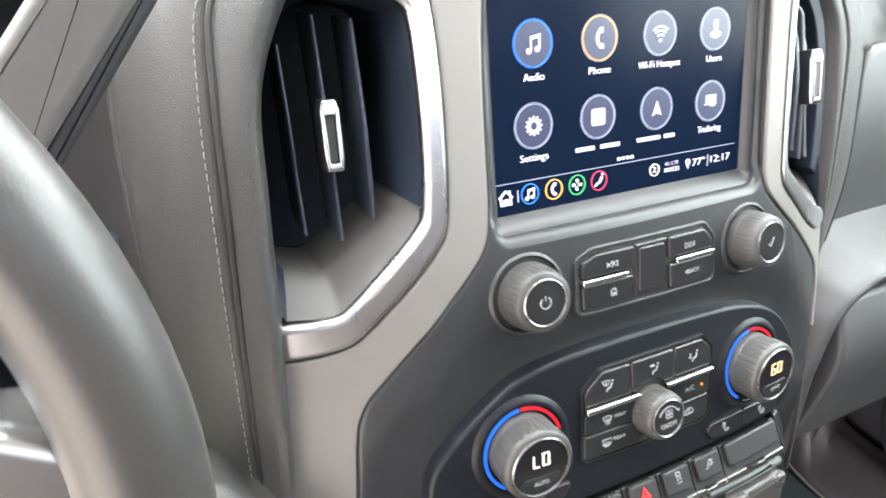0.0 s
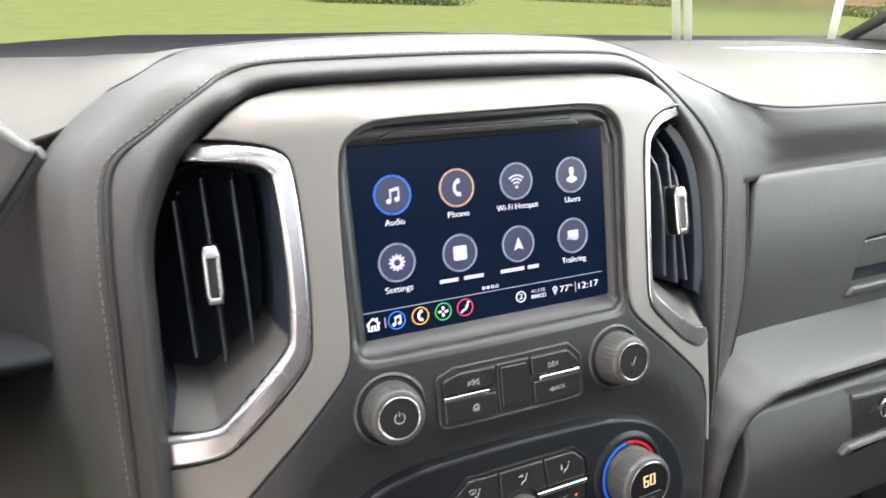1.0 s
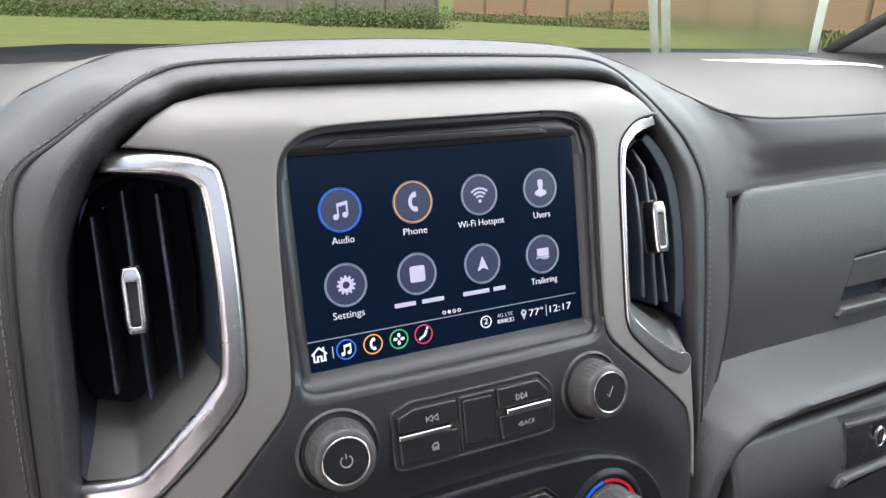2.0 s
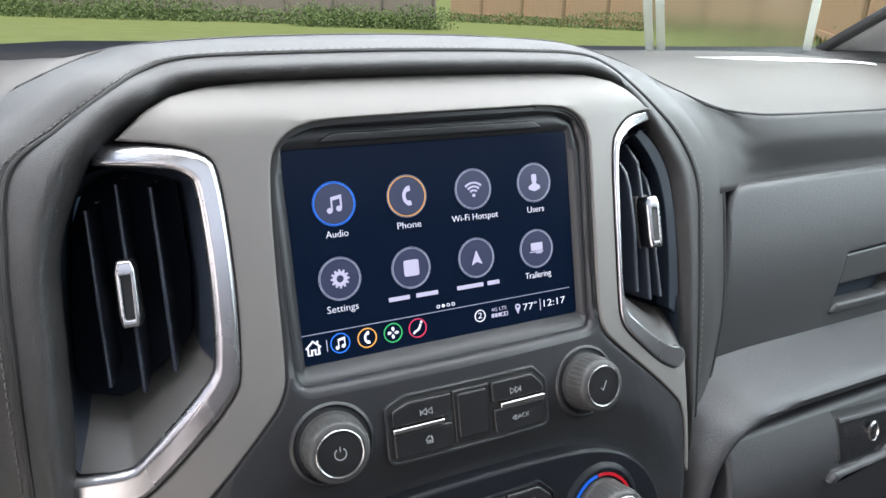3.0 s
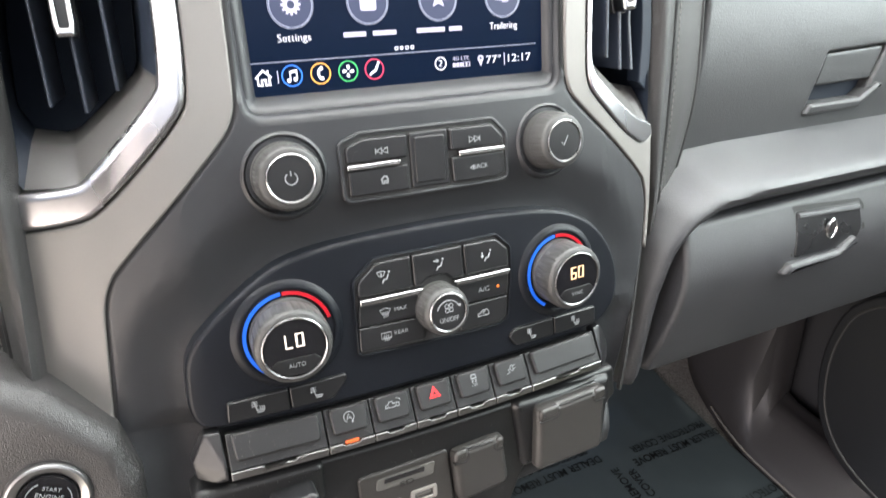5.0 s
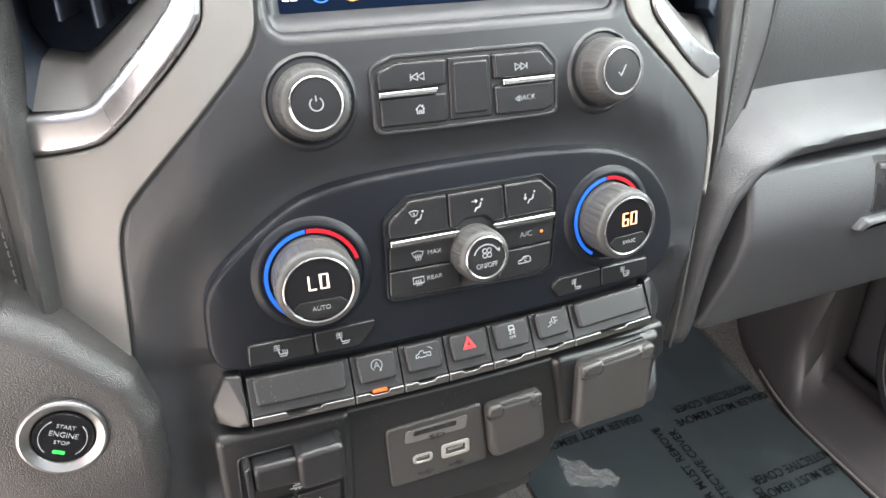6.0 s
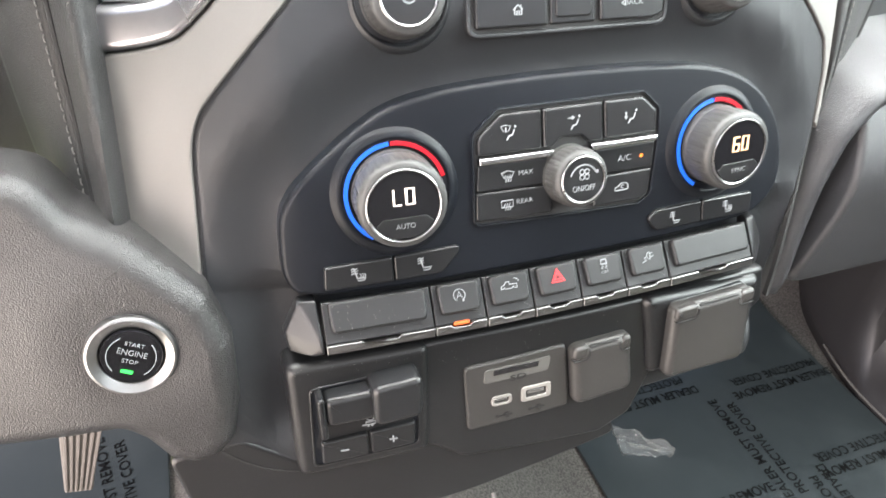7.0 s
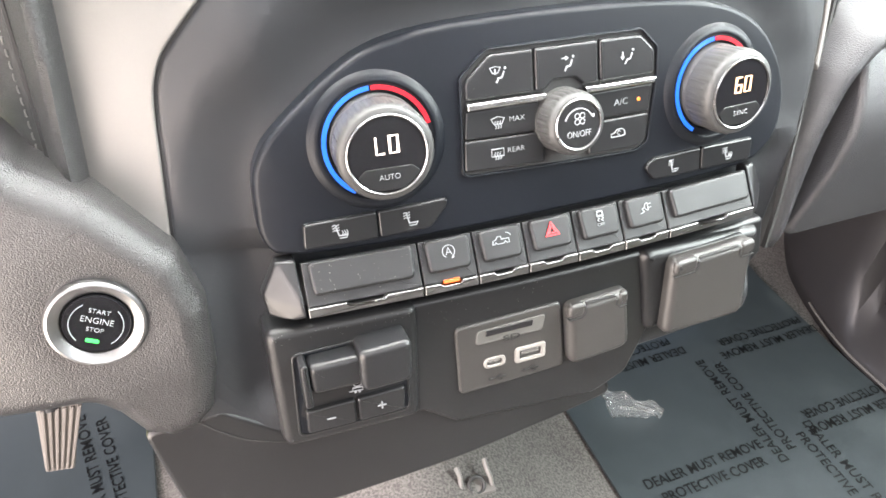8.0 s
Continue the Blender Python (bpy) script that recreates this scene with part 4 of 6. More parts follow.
apps = [("Audio", -59.9, 83.3, 12.4, BLUE, glyph_note), ("Phone", -17.9, 83.3, 14.3, ORANGE, glyph_phone), ("Wi-Fi Hotspot", 24.1, 83.3, 30.5, RIMGREY, glyph_wifi), ("Users", 66.0, 83.3, 11.8, RIMGREY, glyph_user),
        ("Settings", -61.0, 42.8, 17.6, RIMGREY, glyph_gear), ("", -19.2, 42.8, 30.4, RIMGREY, glyph_tile), ("", 22.6, 42.8, 28.4, RIMGREY, glyph_arrow), ("Trailering", 64.6, 42.8, 18.6, RIMGREY, glyph_trailer)]
for words, x, y, width, rim, glyph in apps:
    m = disp(x, y, H)
    icon = part("menu_icon", plate(arc(.0108, 0, 360, 40)[:-1], local(m), -0.0001, 0.0002, 0.0001, steps=1), DISC, touch, "round grey-violet menu icon")
    part("icon_ring", merge(stroke(arc(.0111, 0, 360, 48)[:-1], .00042, m, 0, 0.0004, closed=True)), rim, icon)
    part("icon_ring", stroke(arc(.0118, 0, 360, 48)[:-1], .00025, m, 0, 0.0002, closed=True), rim if rim is BLUE else RIMGREY, icon)
    part("icon_symbol", glyph(m @ Matrix.Translation((0, 0, .0003)), 0.92), PALE, icon)
    if words:
        part("caption", fit_words(words, width / 1000, .0040, disp(x, y - 16.3, H)), WHITE, touch)
    else:
        a, b = ((-width / 2, -2.5), (1.5, width / 2)) if x < 0 else ((-width / 2, 3.2), (6.0, width / 2))
        part("caption_bar", merge(*[poly([(p / 1000, -.0012), (q / 1000, -.0012), (q / 1000, .0012), (p / 1000, .0012)], disp(x, y - 16.3, H)) for p, q in (a, b)]), PALE, touch)

part("status_line", stroke([(-.0868, .0151), (.0868, .0151)], .0004, disp(0, 0, H)), RIMGREY, touch)
for i, x in enumerate((-4.7, -1.5, 1.7, 4.9)):
    part("page_dot", dot(0, 0, .0010, disp(x, 17.9, H)) if i == 1 else stroke(arc(.0009, 0, 360, 14)[:-1], .0003, disp(x, 17.9, H), closed=True), WHITE, touch)
part("home_symbol", glyph_home(disp(-79.6, 7.7, H), .82), WHITE, touch)
part("divider", stroke([(0, -.0032), (0, .0032)], .0004, disp(-72.1, 7.6, H)), PALE, touch)
for x, rim, glyph, s in ((-64.6, BLUE, glyph_note, .62), (-49.2, ORANGE, glyph_phone, .60), (-33.8, GREEN, glyph_fan, .70), (-18.7, CRIMSON, glyph_seat, .64)):
    ring = part("shortcut_ring", stroke(arc(.0053, 0, 360, 32)[:-1], .0006, disp(x, 7.8, H), closed=True), rim, touch)
    part("shortcut_symbol", glyph(disp(x, 7.8, H), s), WHITE, ring)
ring = part("shortcut_ring", stroke(arc(.0034, 0, 360, 28)[:-1], .0005, disp(21.9, 7.8, H), closed=True), WHITE, touch)
part("figure", fit_words("2", .0026, .0036, disp(21.9, 7.8, H)), WHITE, ring)
part("signal_words", fit_words("4G LTE", .0105, .0023, disp(35.1, 9.8, H)), PALE, touch)
for i in range(5):
    q = [(-.0009, -.0011), (.0009, -.0011), (.0009, .0011), (-.0009, .0011)]
    part("signal_bar", poly(q, disp(30.6 + 2.3 * i, 6.3, H), r=.0001) if i < 3 else stroke(q, .0003, disp(30.6 + 2.3 * i, 6.3, H), closed=True), PALE, touch)
part("pin_symbol", merge(stroke(arc(.0014, -40, 220, 18), .0009, disp(48.2, 8.9, H)), poly([(-.0017, .0001), (.0017, .0001), (0, -.0040)], disp(48.2, 8.3, H))), PALE, touch)
part("temperature", fit_words("77°", .0098, .0046, disp(57.0, 7.6, H)), WHITE, touch)
part("divider", stroke([(0, -.0036), (0, .0036)], .0003, disp(64.4, 7.6, H)), PALE, touch)
part("clock", fit_words("12:17", .0158, .0046, disp(75.0, 7.6, H)), WHITE, touch)

# ---- knobs ----
def ribs(r0, r1, h0, h1, m, count, a0, a1, rows=1):
    """Small raised ticks on the side of a knob."""
    out = []
    for i in range(count):
        a = radians(a0 + (a1 - a0) * i / max(1, count - 1))
        for j in range(rows):
            s, t = j / rows + 0.08 / rows, (j + 0.72) / rows
            p, q = r0 + (r1 - r0) * s, r0 + (r1 - r0) * t
            d = Vector((math.cos(a), math.sin(a), 0))
            n = Vector((-math.sin(a), math.cos(a), 0)) * 0.00034
            A, B = d * p + Vector((0, 0, h0 + (h1 - h0) * s)), d * q + Vector((0, 0, h0 + (h1 - h0) * t))
            o = d * 0.00035
            bm = bmesh.new()
            v = [bm.verts.new(m @ w) for w in (A - n - o, A + n - o, B + n - o, B - n - o, A - n * .6 + o, A + n * .6 + o, B + n * .6 + o, B - n * .6 + o)]
            for f in ((4, 5, 6, 7), (0, 1, 5, 4), (1, 2, 6, 5), (2, 3, 7, 6), (3, 0, 4, 7)):
                bm.faces.new([v[k] for k in f])
            out.append(bm)
    return merge(*out)


def fluted(profile, m, count, bite):
    """A turned body whose rows may carry shallow flutes: (radius, height, share of the flute's depth)."""
    seg = count * 8
    bm = bmesh.new()
    rows = []
    for rad, h, w in profile:
        if rad < 1e-6:
            rows.append([bm.verts.new(m @ Vector((0, 0, h)))] * seg)
            continue
        row = []
        for i in range(seg):
            a = 2 * math.pi * i / seg
            r = rad - w * bite * max(0.0, math.cos(count * a)) ** 0.7
            row.append(bm.verts.new(m @ Vector((r * math.cos(a), r * math.sin(a), h))))
        rows.append(row)
    for lo, hi in zip(rows, rows[1:]):
        for i in range(seg):
            q = list(dict.fromkeys((lo[i - 1], lo[i], hi[i], hi[i - 1])))
            if len(q) > 2:
                bm.faces.new(q)
    return bm


def knob(name, x, z, base, top, depth, ring, label, group, collar, tilt=0.0):
    """A turned knob: fluted grip with a patch of dots, bright ring, dark face; collar: its flared foot. Returns the thing and the axes of its face."""
    m = face_frame(x, z)
    k = thing(name, on_face(x, z), label, "knob", group)
    if collar:
        part("collar", lathe([(base + r, h) for r, h in collar], m), PANEL if tilt else PLASTIC, k)
    m = m @ pose(0, 0, 0, tilt, 0, 0)
    mid = (base + top) / 2 + .0008
    part("grip", fluted([(base - .001, -.007, 0), (base, -.003, 0), (base, .0036, 0), (base - .0004, .0046, 0), (base - .0005, .0052, .4), (mid, (.0052 + depth) / 2, 1), (top + .0014, depth - .0036, 1), (top + .0011, depth - .0022, .3), (top + .0005, depth - .0009, 0),
                         (top - .0004, depth - .0001, 0), (ring + .0006, depth + .0002, 0), (ring - .0004, depth - .001, 0), (0, depth - .001, 0)], m, 34, .00030), GRIP, k, "grey fluted grip")
    part("knurling", ribs(base - .0006, top + .0012, .0058, depth - .0040, m, 7, 160, 206, 7), GRIP, k)
    part("ring", lathe([(ring + .0006, depth - .0006), (ring + .0004, depth + .0006), (ring - .0001, depth + .0010), (ring - .0006, depth + .0007), (ring - .0008, depth - .0006)], m), RINGSATIN, k, "bright ring")
    return k, m @ Matrix.Translation((0, 0, depth + .0002))


SOFT_COLLAR = ((.0062, -.0022), (.0052, -.0004), (.0042, .0008), (.0033, .0012), (.0024, .0006), (.0015, -.0016), (.0010, -.006), (-.001, -.006))
LIT_COLLAR = ((.0100, .0008), (.0086, .0022), (.0068, .0032), (.0054, .0035), (.0046, .0033), (.0042, .0028), (.0010, .0028), (.0008, -.006))
k, m = knob("power_knob", -.0786, .5610, .0176, .0150, .017, .0121, "grey volume knob with bright ring and power symbol", "audio knobs", SOFT_COLLAR)
part("cap", lathe([(.0114, -.0006), (.0112, .0002), (.0, .0004)], m), BUTTON, k, "dark cap")
part("symbol", merge(stroke(arc(.0030, 125, 415, 24), .0006, m, .0003, .0006), stroke([(0, .0012), (0, .0038)], .0006, m, .0003, .0006)), MARK, k)
k, m = knob("select_knob", .0832, .5600, .0176, .0148, .017, .0121, "grey selector knob with bright ring and tick symbol", "audio knobs", SOFT_COLLAR)
part("cap", lathe([(.0114, -.0006), (.0112, .0002), (.0, .0004)], m), BUTTON, k, "dark cap")
part("symbol", stroke([(-.0024, -.0004), (-.0010, -.0024), (.0024, .0030)], .0005, m, .0003, .0006), MARK, k)

for name, x, digits, word, tint in (("temperature_knob", -.0893, "LO", "AUTO", (1, 0.86, 0.72)), ("temperature_knob", .0852, "60", "SYNC", (1, 0.60, 0.32))):
    k, m = knob(name, x, .4778, .0206, .0192, .0205, .0168, "grey temperature knob with lit digits and bright ring", "temperature knobs", LIT_COLLAR, 5.0)
    part("cap", lathe([(.0161, -.0006), (.0159, .0002), (.0, .0003)], m), GLOSS, k, "gloss black face")
    LIT = glow("lit_digits", tint, 0.85)
    paths = {"L": ((-1, 1), (-1, -1), (1, -1)), "O": ((-1, 1), (-1, -1), (1, -1), (1, 1)), "0": ((-1, 1), (-1, -1), (1, -1), (1, 1)), "6": ((1, 1), (-1, 1), (-1, -1), (1, -1), (1, 0), (-.7, 0))}
    w, h, gapx = .0017, .0036, .0056
    for i, ch in enumerate(digits):
        part("lit_digit", stroke([Vector((px * w + (i - .5) * gapx, py * h + .0044)) for px, py in paths[ch]], .0008, m, .0002, .0005, closed=ch in "O0"), LIT, k, "lit digit")
    part("press_pad", plate(rounded([(-.0132, -.0082), (-.0098, -.0052), (.0098, -.0052), (.0132, -.0082), (.0098, -.0126), (.0050, -.0150), (-.0050, -.0150), (-.0098, -.0126)], .0010), local(m), 0, .0007, .0003), BUTTON, k)
    part("word", fit_words(word, .0088, .0025, m @ Matrix.Translation((0, -.0092, .0008))), MARK, k)
    mf = face_frame(x, .4778, .0026)
    part("cold_band", stroke(arc(.0233, 94, 238, 48), .0019, mf, -.001, .0007), BLUEBAND, k, "blue lit band")
    part("warm_band", stroke(arc(.0233, 14, 92, 28), .0019, mf, -.001, .0007), REDBAND, k, "red lit band")

k, m = knob("fan_knob", -.0022, .4750, .0148, .0130, .0170, .0113, "grey fan speed knob with bright ring", "climate controls", ())
part("cap", lathe([(.0107, -.0006), (.0105, .0002), (.0, .0004)], m), BUTTON, k, "dark cap")
part("symbol", merge(*[stroke(arc(.0012, 0, 340, 14, (.0004 + dx, .0026 + dy)), .0004, m, .0003, .0006) for dx in (-.0013, .0013) for dy in (-.0013, .0013)], stroke(arc(.0072, 25, 160, 20), .0006, m, .0003, .0006), poly([(.0076, .0020), (.0056, .0036), (.0080, .0042)], m @ Matrix.Translation((0, 0, .0003)))), MARK, k)
part("word", fit_words("ON/OFF", .0120, .0030, m @ Matrix.Translation((0, -.0042, .0005))), MARK, k)


# ---- push buttons ----
def button(name, outline, label, group, front=.0032, r=.0013, symbol=None, word=None, mat=BUTTON, radius=.0015):
    """A push button on the face with its printed symbol or word."""
    xs, zs = [p[0] for p in outline], [p[1] for p in outline]
    cx, cz = (min(xs) + max(xs)) / 2, (min(zs) + max(zs)) / 2
    b = thing(name, on_face(cx, cz), label, "button", group)
    part("key", plate(rounded(outline, radius, 4), on_face, -.008, front, r, step=.02), mat, b)
    m = face_frame(cx, cz, front + .0001)
    if symbol:
        part("symbol", symbol(m @ Matrix.Scale(0.88, 4)), MARK, b)
    if word:
        text, width, cap, dx, dz = word
        part("word", fit_words(text, width, cap, m @ Matrix.Translation((dx, dz, 0))), MARK, b)
    return b


def at_m(m, dx, dy):
    return m @ Matrix.Translation((dx, dy, 0))


def skip_left(m):
    return merge(stroke([(-.0046, -.0018), (-.0046, .0018)], .0005, m), *[stroke([(c + .0036, .0019), (c, 0), (c + .0036, -.0019)], .0005, m, closed=True) for c in (-.0042, -.0004)])


def skip_right(m):
    return merge(stroke([(.0046, -.0018), (.0046, .0018)], .0005, m), *[stroke([(c - .0036, .0019), (c, 0), (c - .0036, -.0019)], .0005, m, closed=True) for c in (.0042, .0004)])


audio = "audio buttons"
g = .00035
# Sunken bed round the audio buttons.
bed = thing("button_bed", on_face(0, .56), "shallow dark bed round the audio buttons", "trim")
part("rim", plate(rounded([(-.0480, .5434), (.0516, .5424), (.0520, .5680), (.0440, .5766), (-.0370, .5770), (-.0482, .5728)], .004), on_face, -.002, .0010, .0004, step=.02), SEAM, bed)
rim_line = rounded([(-.0500, .5414), (.0536, .5404), (.0540, .5690), (.0450, .5786), (-.0376, .5790), (-.0502, .5742)], .006)
rim_line = rim_line if area2(rim_line) > 0 else rim_line[::-1]
part("surround", plate(rim_line, on_face, -.002, .0016, .0008, holes=[inset(rim_line, .0022)], step=.02, hole_r=.0007), PLASTIC, bed, "soft raised edge")
button("skip_back_button", [(-.0465, .5628), (-.0115, .5628), (-.0105, .5750), (-.0365, .5752, .004), (-.0465, .5715, .004)], "dark skip-back button with double arrow symbol", audio, symbol=lambda m: skip_left(at_m(m, .003, -.001)))
button("home_button", [(-.0465, .5455), (-.0115, .5450), (-.0115, .5592), (-.0465, .5592)], "dark home button with house symbol", audio, symbol=lambda m: glyph_home(at_m(m, .003, .0006), .52))
b = thing("button_strip", on_face(-.031, .561), "thin bright strip between two buttons", "trim", "audio button strips")
part("strip", plate(rounded([(-.0468, .5597), (-.0170, .5597), (-.0160, .5624), (-.0468, .5624)], .0006), on_face, 0, .0046, .0008), SATIN, b)
button("blank_button", [(-.0100, .5448), (.0135, .5445), (.0142, .5752), (-.0095, .5753)], "blank dark key between the audio buttons", audio, front=.0022)
b = thing("key_pad", on_face(.002, .560), "slightly raised blank pad of the middle key", "button", audio)
part("pad", plate(rounded([(-.0076, .5478), (.0110, .5475), (.0118, .5728), (-.0070, .5730)], .002), on_face, .0015, .0030, .0010, step=.02), BUTTON, b)
button("skip_ahead_button", [(.0150, .5628), (.0500, .5625), (.0500, .5670, .004), (.0430, .5748, .004), (.0150, .5750)], "dark skip-ahead button with double arrow symbol", audio, symbol=lambda m: skip_right(at_m(m, -.003, -.001)))
button("back_button", [(.0155, .5448), (.0440, .5440), (.0502, .5462), (.0500, .5590), (.0150, .5592)], "dark back button with small arrow", audio, word=("BACK", .0098, .0028, .0008, .0004), symbol=lambda m: stroke([(-.0046, .0018), (-.0068, .0004), (-.0046, -.0010)], .0005, m, closed=True))
b = thing("button_strip", on_face(.034, .560), "thin bright strip between two buttons", "trim", "audio button strips")
part("strip", plate(rounded([(.0195, .5595), (.0500, .5592), (.0500, .5620), (.0195, .5624)], .0006), on_face, 0, .0046, .0008), SATIN, b)


# ---- climate buttons ----
climate_group = "climate controls"


def glyph_flow(kind):
    def draw(m):
        out = [dot(.0030, .0034, .0007, m), stroke([(.0024, .0020), (.0012, -.0010)], .0008, m), stroke([(.0012, -.0010), (-.0008, -.0012), (-.0020, -.0034)], .0008, m)]
        if kind == "screen":
            out += [stroke([(-.0052, .0040), (-.0024, .0046), (.0004, .0040), (-.0010, .0014), (-.0038, .0014)], .00040, m, closed=True), stroke([(-.0024, .0008), (-.0024, .0034)], .0008, m)]
        elif kind == "mid":
            out += [stroke([(-.0038, .0030), (-.0014, .0030)], .0007, m), poly([(-.0016, .0044), (.0004, .0030), (-.0016, .0016)], m)]
        else:
            out += [stroke([(-.0036, .0030), (-.0036, .0004)], .0007, m), poly([(-.0050, .0006), (-.0036, -.0014), (-.0022, .0006)], m)]
        return merge(*out)
    return draw


def glyph_demist(m, curved):
    top = [(-.0036, .0022), (0, .0032), (.0036, .0022), (.0022, -.0006), (-.0022, -.0006)] if curved else [(-.0034, .0026), (.0034, .0026), (.0034, -.0012), (-.0034, -.0012)]
    return merge(stroke(top, .00040, m, closed=True), *[stroke([(d, -.0030), (d + .0005, -.0018), (d - .0004, -.0004), (d + .0002, .0010)], .00040, m) for d in (-.0014, 0, .0014)])


def glyph_car(m, s=1.0):
    return stroke([(-.0044 * s, -.0016 * s), (-.0044 * s, .0002 * s), (-.0024 * s, .0006 * s), (-.0006 * s, .0024 * s), (.0028 * s, .0024 * s), (.0040 * s, .0012 * s), (.0042 * s, -.0012 * s), (.0026 * s, -.0016 * s)], .0005 * s, m, closed=True)


bed = thing("button_bed", on_face(0, .48), "thin dark gap round the climate buttons", "trim")
part("rim", plate(rounded([(-.0532, .4565), (.0385, .4540), (.0450, .4575), (.0496, .4900), (.0496, .5015), (.0404, .5102), (-.0384, .5102), (-.0512, .4998)], .003), on_face, -.002, .0019, .0002, step=.02), SEAM, bed)
lip_line = rounded([(-.0532, .4560), (.0385, .4535), (.0455, .4570), (.0500, .4895), (.0500, .5018), (.0406, .5108), (-.0384, .5108), (-.0516, .5002)], .0045)
lip_line = lip_line if area2(lip_line) > 0 else lip_line[::-1]
part("lip", plate(lip_line, on_face, -.001, .0034, .0004, holes=[inset(lip_line, .0009)], step=.02, hole_r=.0003), PANEL, bed, "thin raised lip")
F4 = .0040
button("screen_air_button", [(-.0495, .4900), (-.0165, .4900), (-.0165, .5084), (-.0370, .5084, .005), (-.0492, .4985, .006)], "dark button for air to the windscreen", climate_group, F4, .0014, glyph_flow("screen"))
button("face_air_button", [(-.0158, .4900), (-.0110, .4900), (-.0070, .4936, .002), (.0045, .4936, .002), (.0085, .4900), (.0168, .4900), (.0164, .5084), (-.0158, .5084)], "dark button for air to the face", climate_group, F4, .0014, lambda m: glyph_flow("mid")(at_m(m, 0, .001)))
button("foot_air_button", [(.0175, .4900), (.0474, .4900), (.0476, .5005, .004), (.0395, .5082, .005), (.0171, .5084)], "dark button for air to the feet", climate_group, F4, .0014, glyph_flow("foot"))
b = thing("climate_strip", on_face(-.030, .488), "bright chrome strip under the air buttons", "trim", "climate strips")
part("strip", plate(rounded([(-.0497, .4862), (-.0135, .4862), (-.0110, .4892), (-.0495, .4894)], .0006), on_face, 0, .0062, .0010), SATIN, b)
b = thing("climate_strip", on_face(.030, .488), "bright chrome strip under the air buttons", "trim", "climate strips")
part("strip", plate(rounded([(.0100, .4862), (.0470, .4860), (.0472, .4890), (.0085, .4892)], .0006), on_face, 0, .0062, .0010), SATIN, b)
button("max_demist_button", [(-.0510, .4732), (-.0150, .4725), (-.0140, .4856), (-.0498, .4856)], "dark button for full windscreen demisting", climate_group, F4, .0010, lambda m: glyph_demist(at_m(m, -.0030, 0), True), ("MAX", .0075, .0024, .0068, .0008))
button("rear_demist_button", [(-.0518, .4588), (-.0120, .4575), (-.0130, .4718), (-.0512, .4726)], "dark button for rear window demisting", climate_group, F4, .0010, lambda m: glyph_demist(at_m(m, -.0046, .0002), False), ("REAR", .0085, .0024, .0052, .0010))
b = button("air_conditioning_button", [(.0130, .4728), (.0452, .4728), (.0468, .4856), (.0115, .4856)], "dark air conditioning button with a lit amber dot", climate_group, F4, .0010, None, ("A/C", .0075, .0032, -.0006, 0))
DOT = glow("amber_lamp", (1.0, 0.22, 0.02), 0.6)
part("lamp", dot(0, 0, .0009, face_frame(.0385, .4792, F4 + .0001)), DOT, b, "small amber lamp")
button("recirculation_button", [(.0110, .4566), (.0385, .4562, .004), (.0432, .4585, .004), (.0450, .4718), (.0130, .4718)], "dark recirculation button with car symbol", climate_group, F4, .0010, lambda m: merge(glyph_car(at_m(m, -.001, .0006)), stroke(arc(.0010, 30, 300, 10, (-.0004, .0010)), .0004, m)))


def glyph_heat(back):
    def draw(m):
        out = [stroke([(-.0024, .0040), (-.0010, -.0020), (.0028, -.0020)], .0007, m), stroke([(-.0010, -.0034), (.0026, -.0034), (.0036, -.0016)], .00048, m)]
        out += [stroke([(-.0040, y), (-.0028, y + .0006), (-.0016, y), (-.0004, y + .0006)], .00040, m) for y in (.0034, .0020, .0006)]
        if back:
            out += [stroke([(x, -.0018), (x + .0006, -.0006), (x, .0006)], .00040, m) for x in (.0006, .0018, .0030)]
        return merge(*out)
    return draw


seat_group = "seat heater buttons"
button("seat_heater_button", [(-.1275, .4352), (-.0943, .4352), (-.0943, .4478), (-.1265, .4468)], "dark seat heater button", seat_group, .0036, .0010, glyph_heat(True))
button("seat_heater_button", [(-.0935, .4352), (-.0700, .4356, .005), (-.0615, .4450, .004), (-.0610, .4485), (-.0935, .4478)], "dark seat heater button with a slanted end", seat_group, .0036, .0010, lambda m: glyph_heat(False)(at_m(m, -.002, 0)))
button("seat_heater_button", [(.0500, .4365, .004), (.0796, .4358), (.0790, .4480), (.0500, .4480, .004), (.0440, .4440, .004)], "dark seat heater button with a rounded end", seat_group, .0036, .0010, glyph_heat(False))
button("seat_heater_button", [(.0804, .4358), (.1145, .4352), (.1145, .4468), (.0798, .4480)], "dark seat heater button", seat_group, .0036, .0010, glyph_heat(True))


# ---- switch row: a sloping ledge of seven rocker switches with a bright lower edge ----
def ledge_frame(x):
    """Axes on the sloping ledge, at its front edge: u along it, v up the slope, w off it."""
    b, t = on_face(x, .4108, .0115), on_face(x, .4300, .0025)
    u = Vector((1, 0.7 * x, 0)).normalized()
    v = (t - b)
    v = (v - u * v.dot(u)).normalized()
    m = Matrix((u, v, u.cross(v))).transposed().to_4x4()
    m.translation = b
    return m


LEDGE = 0.0211


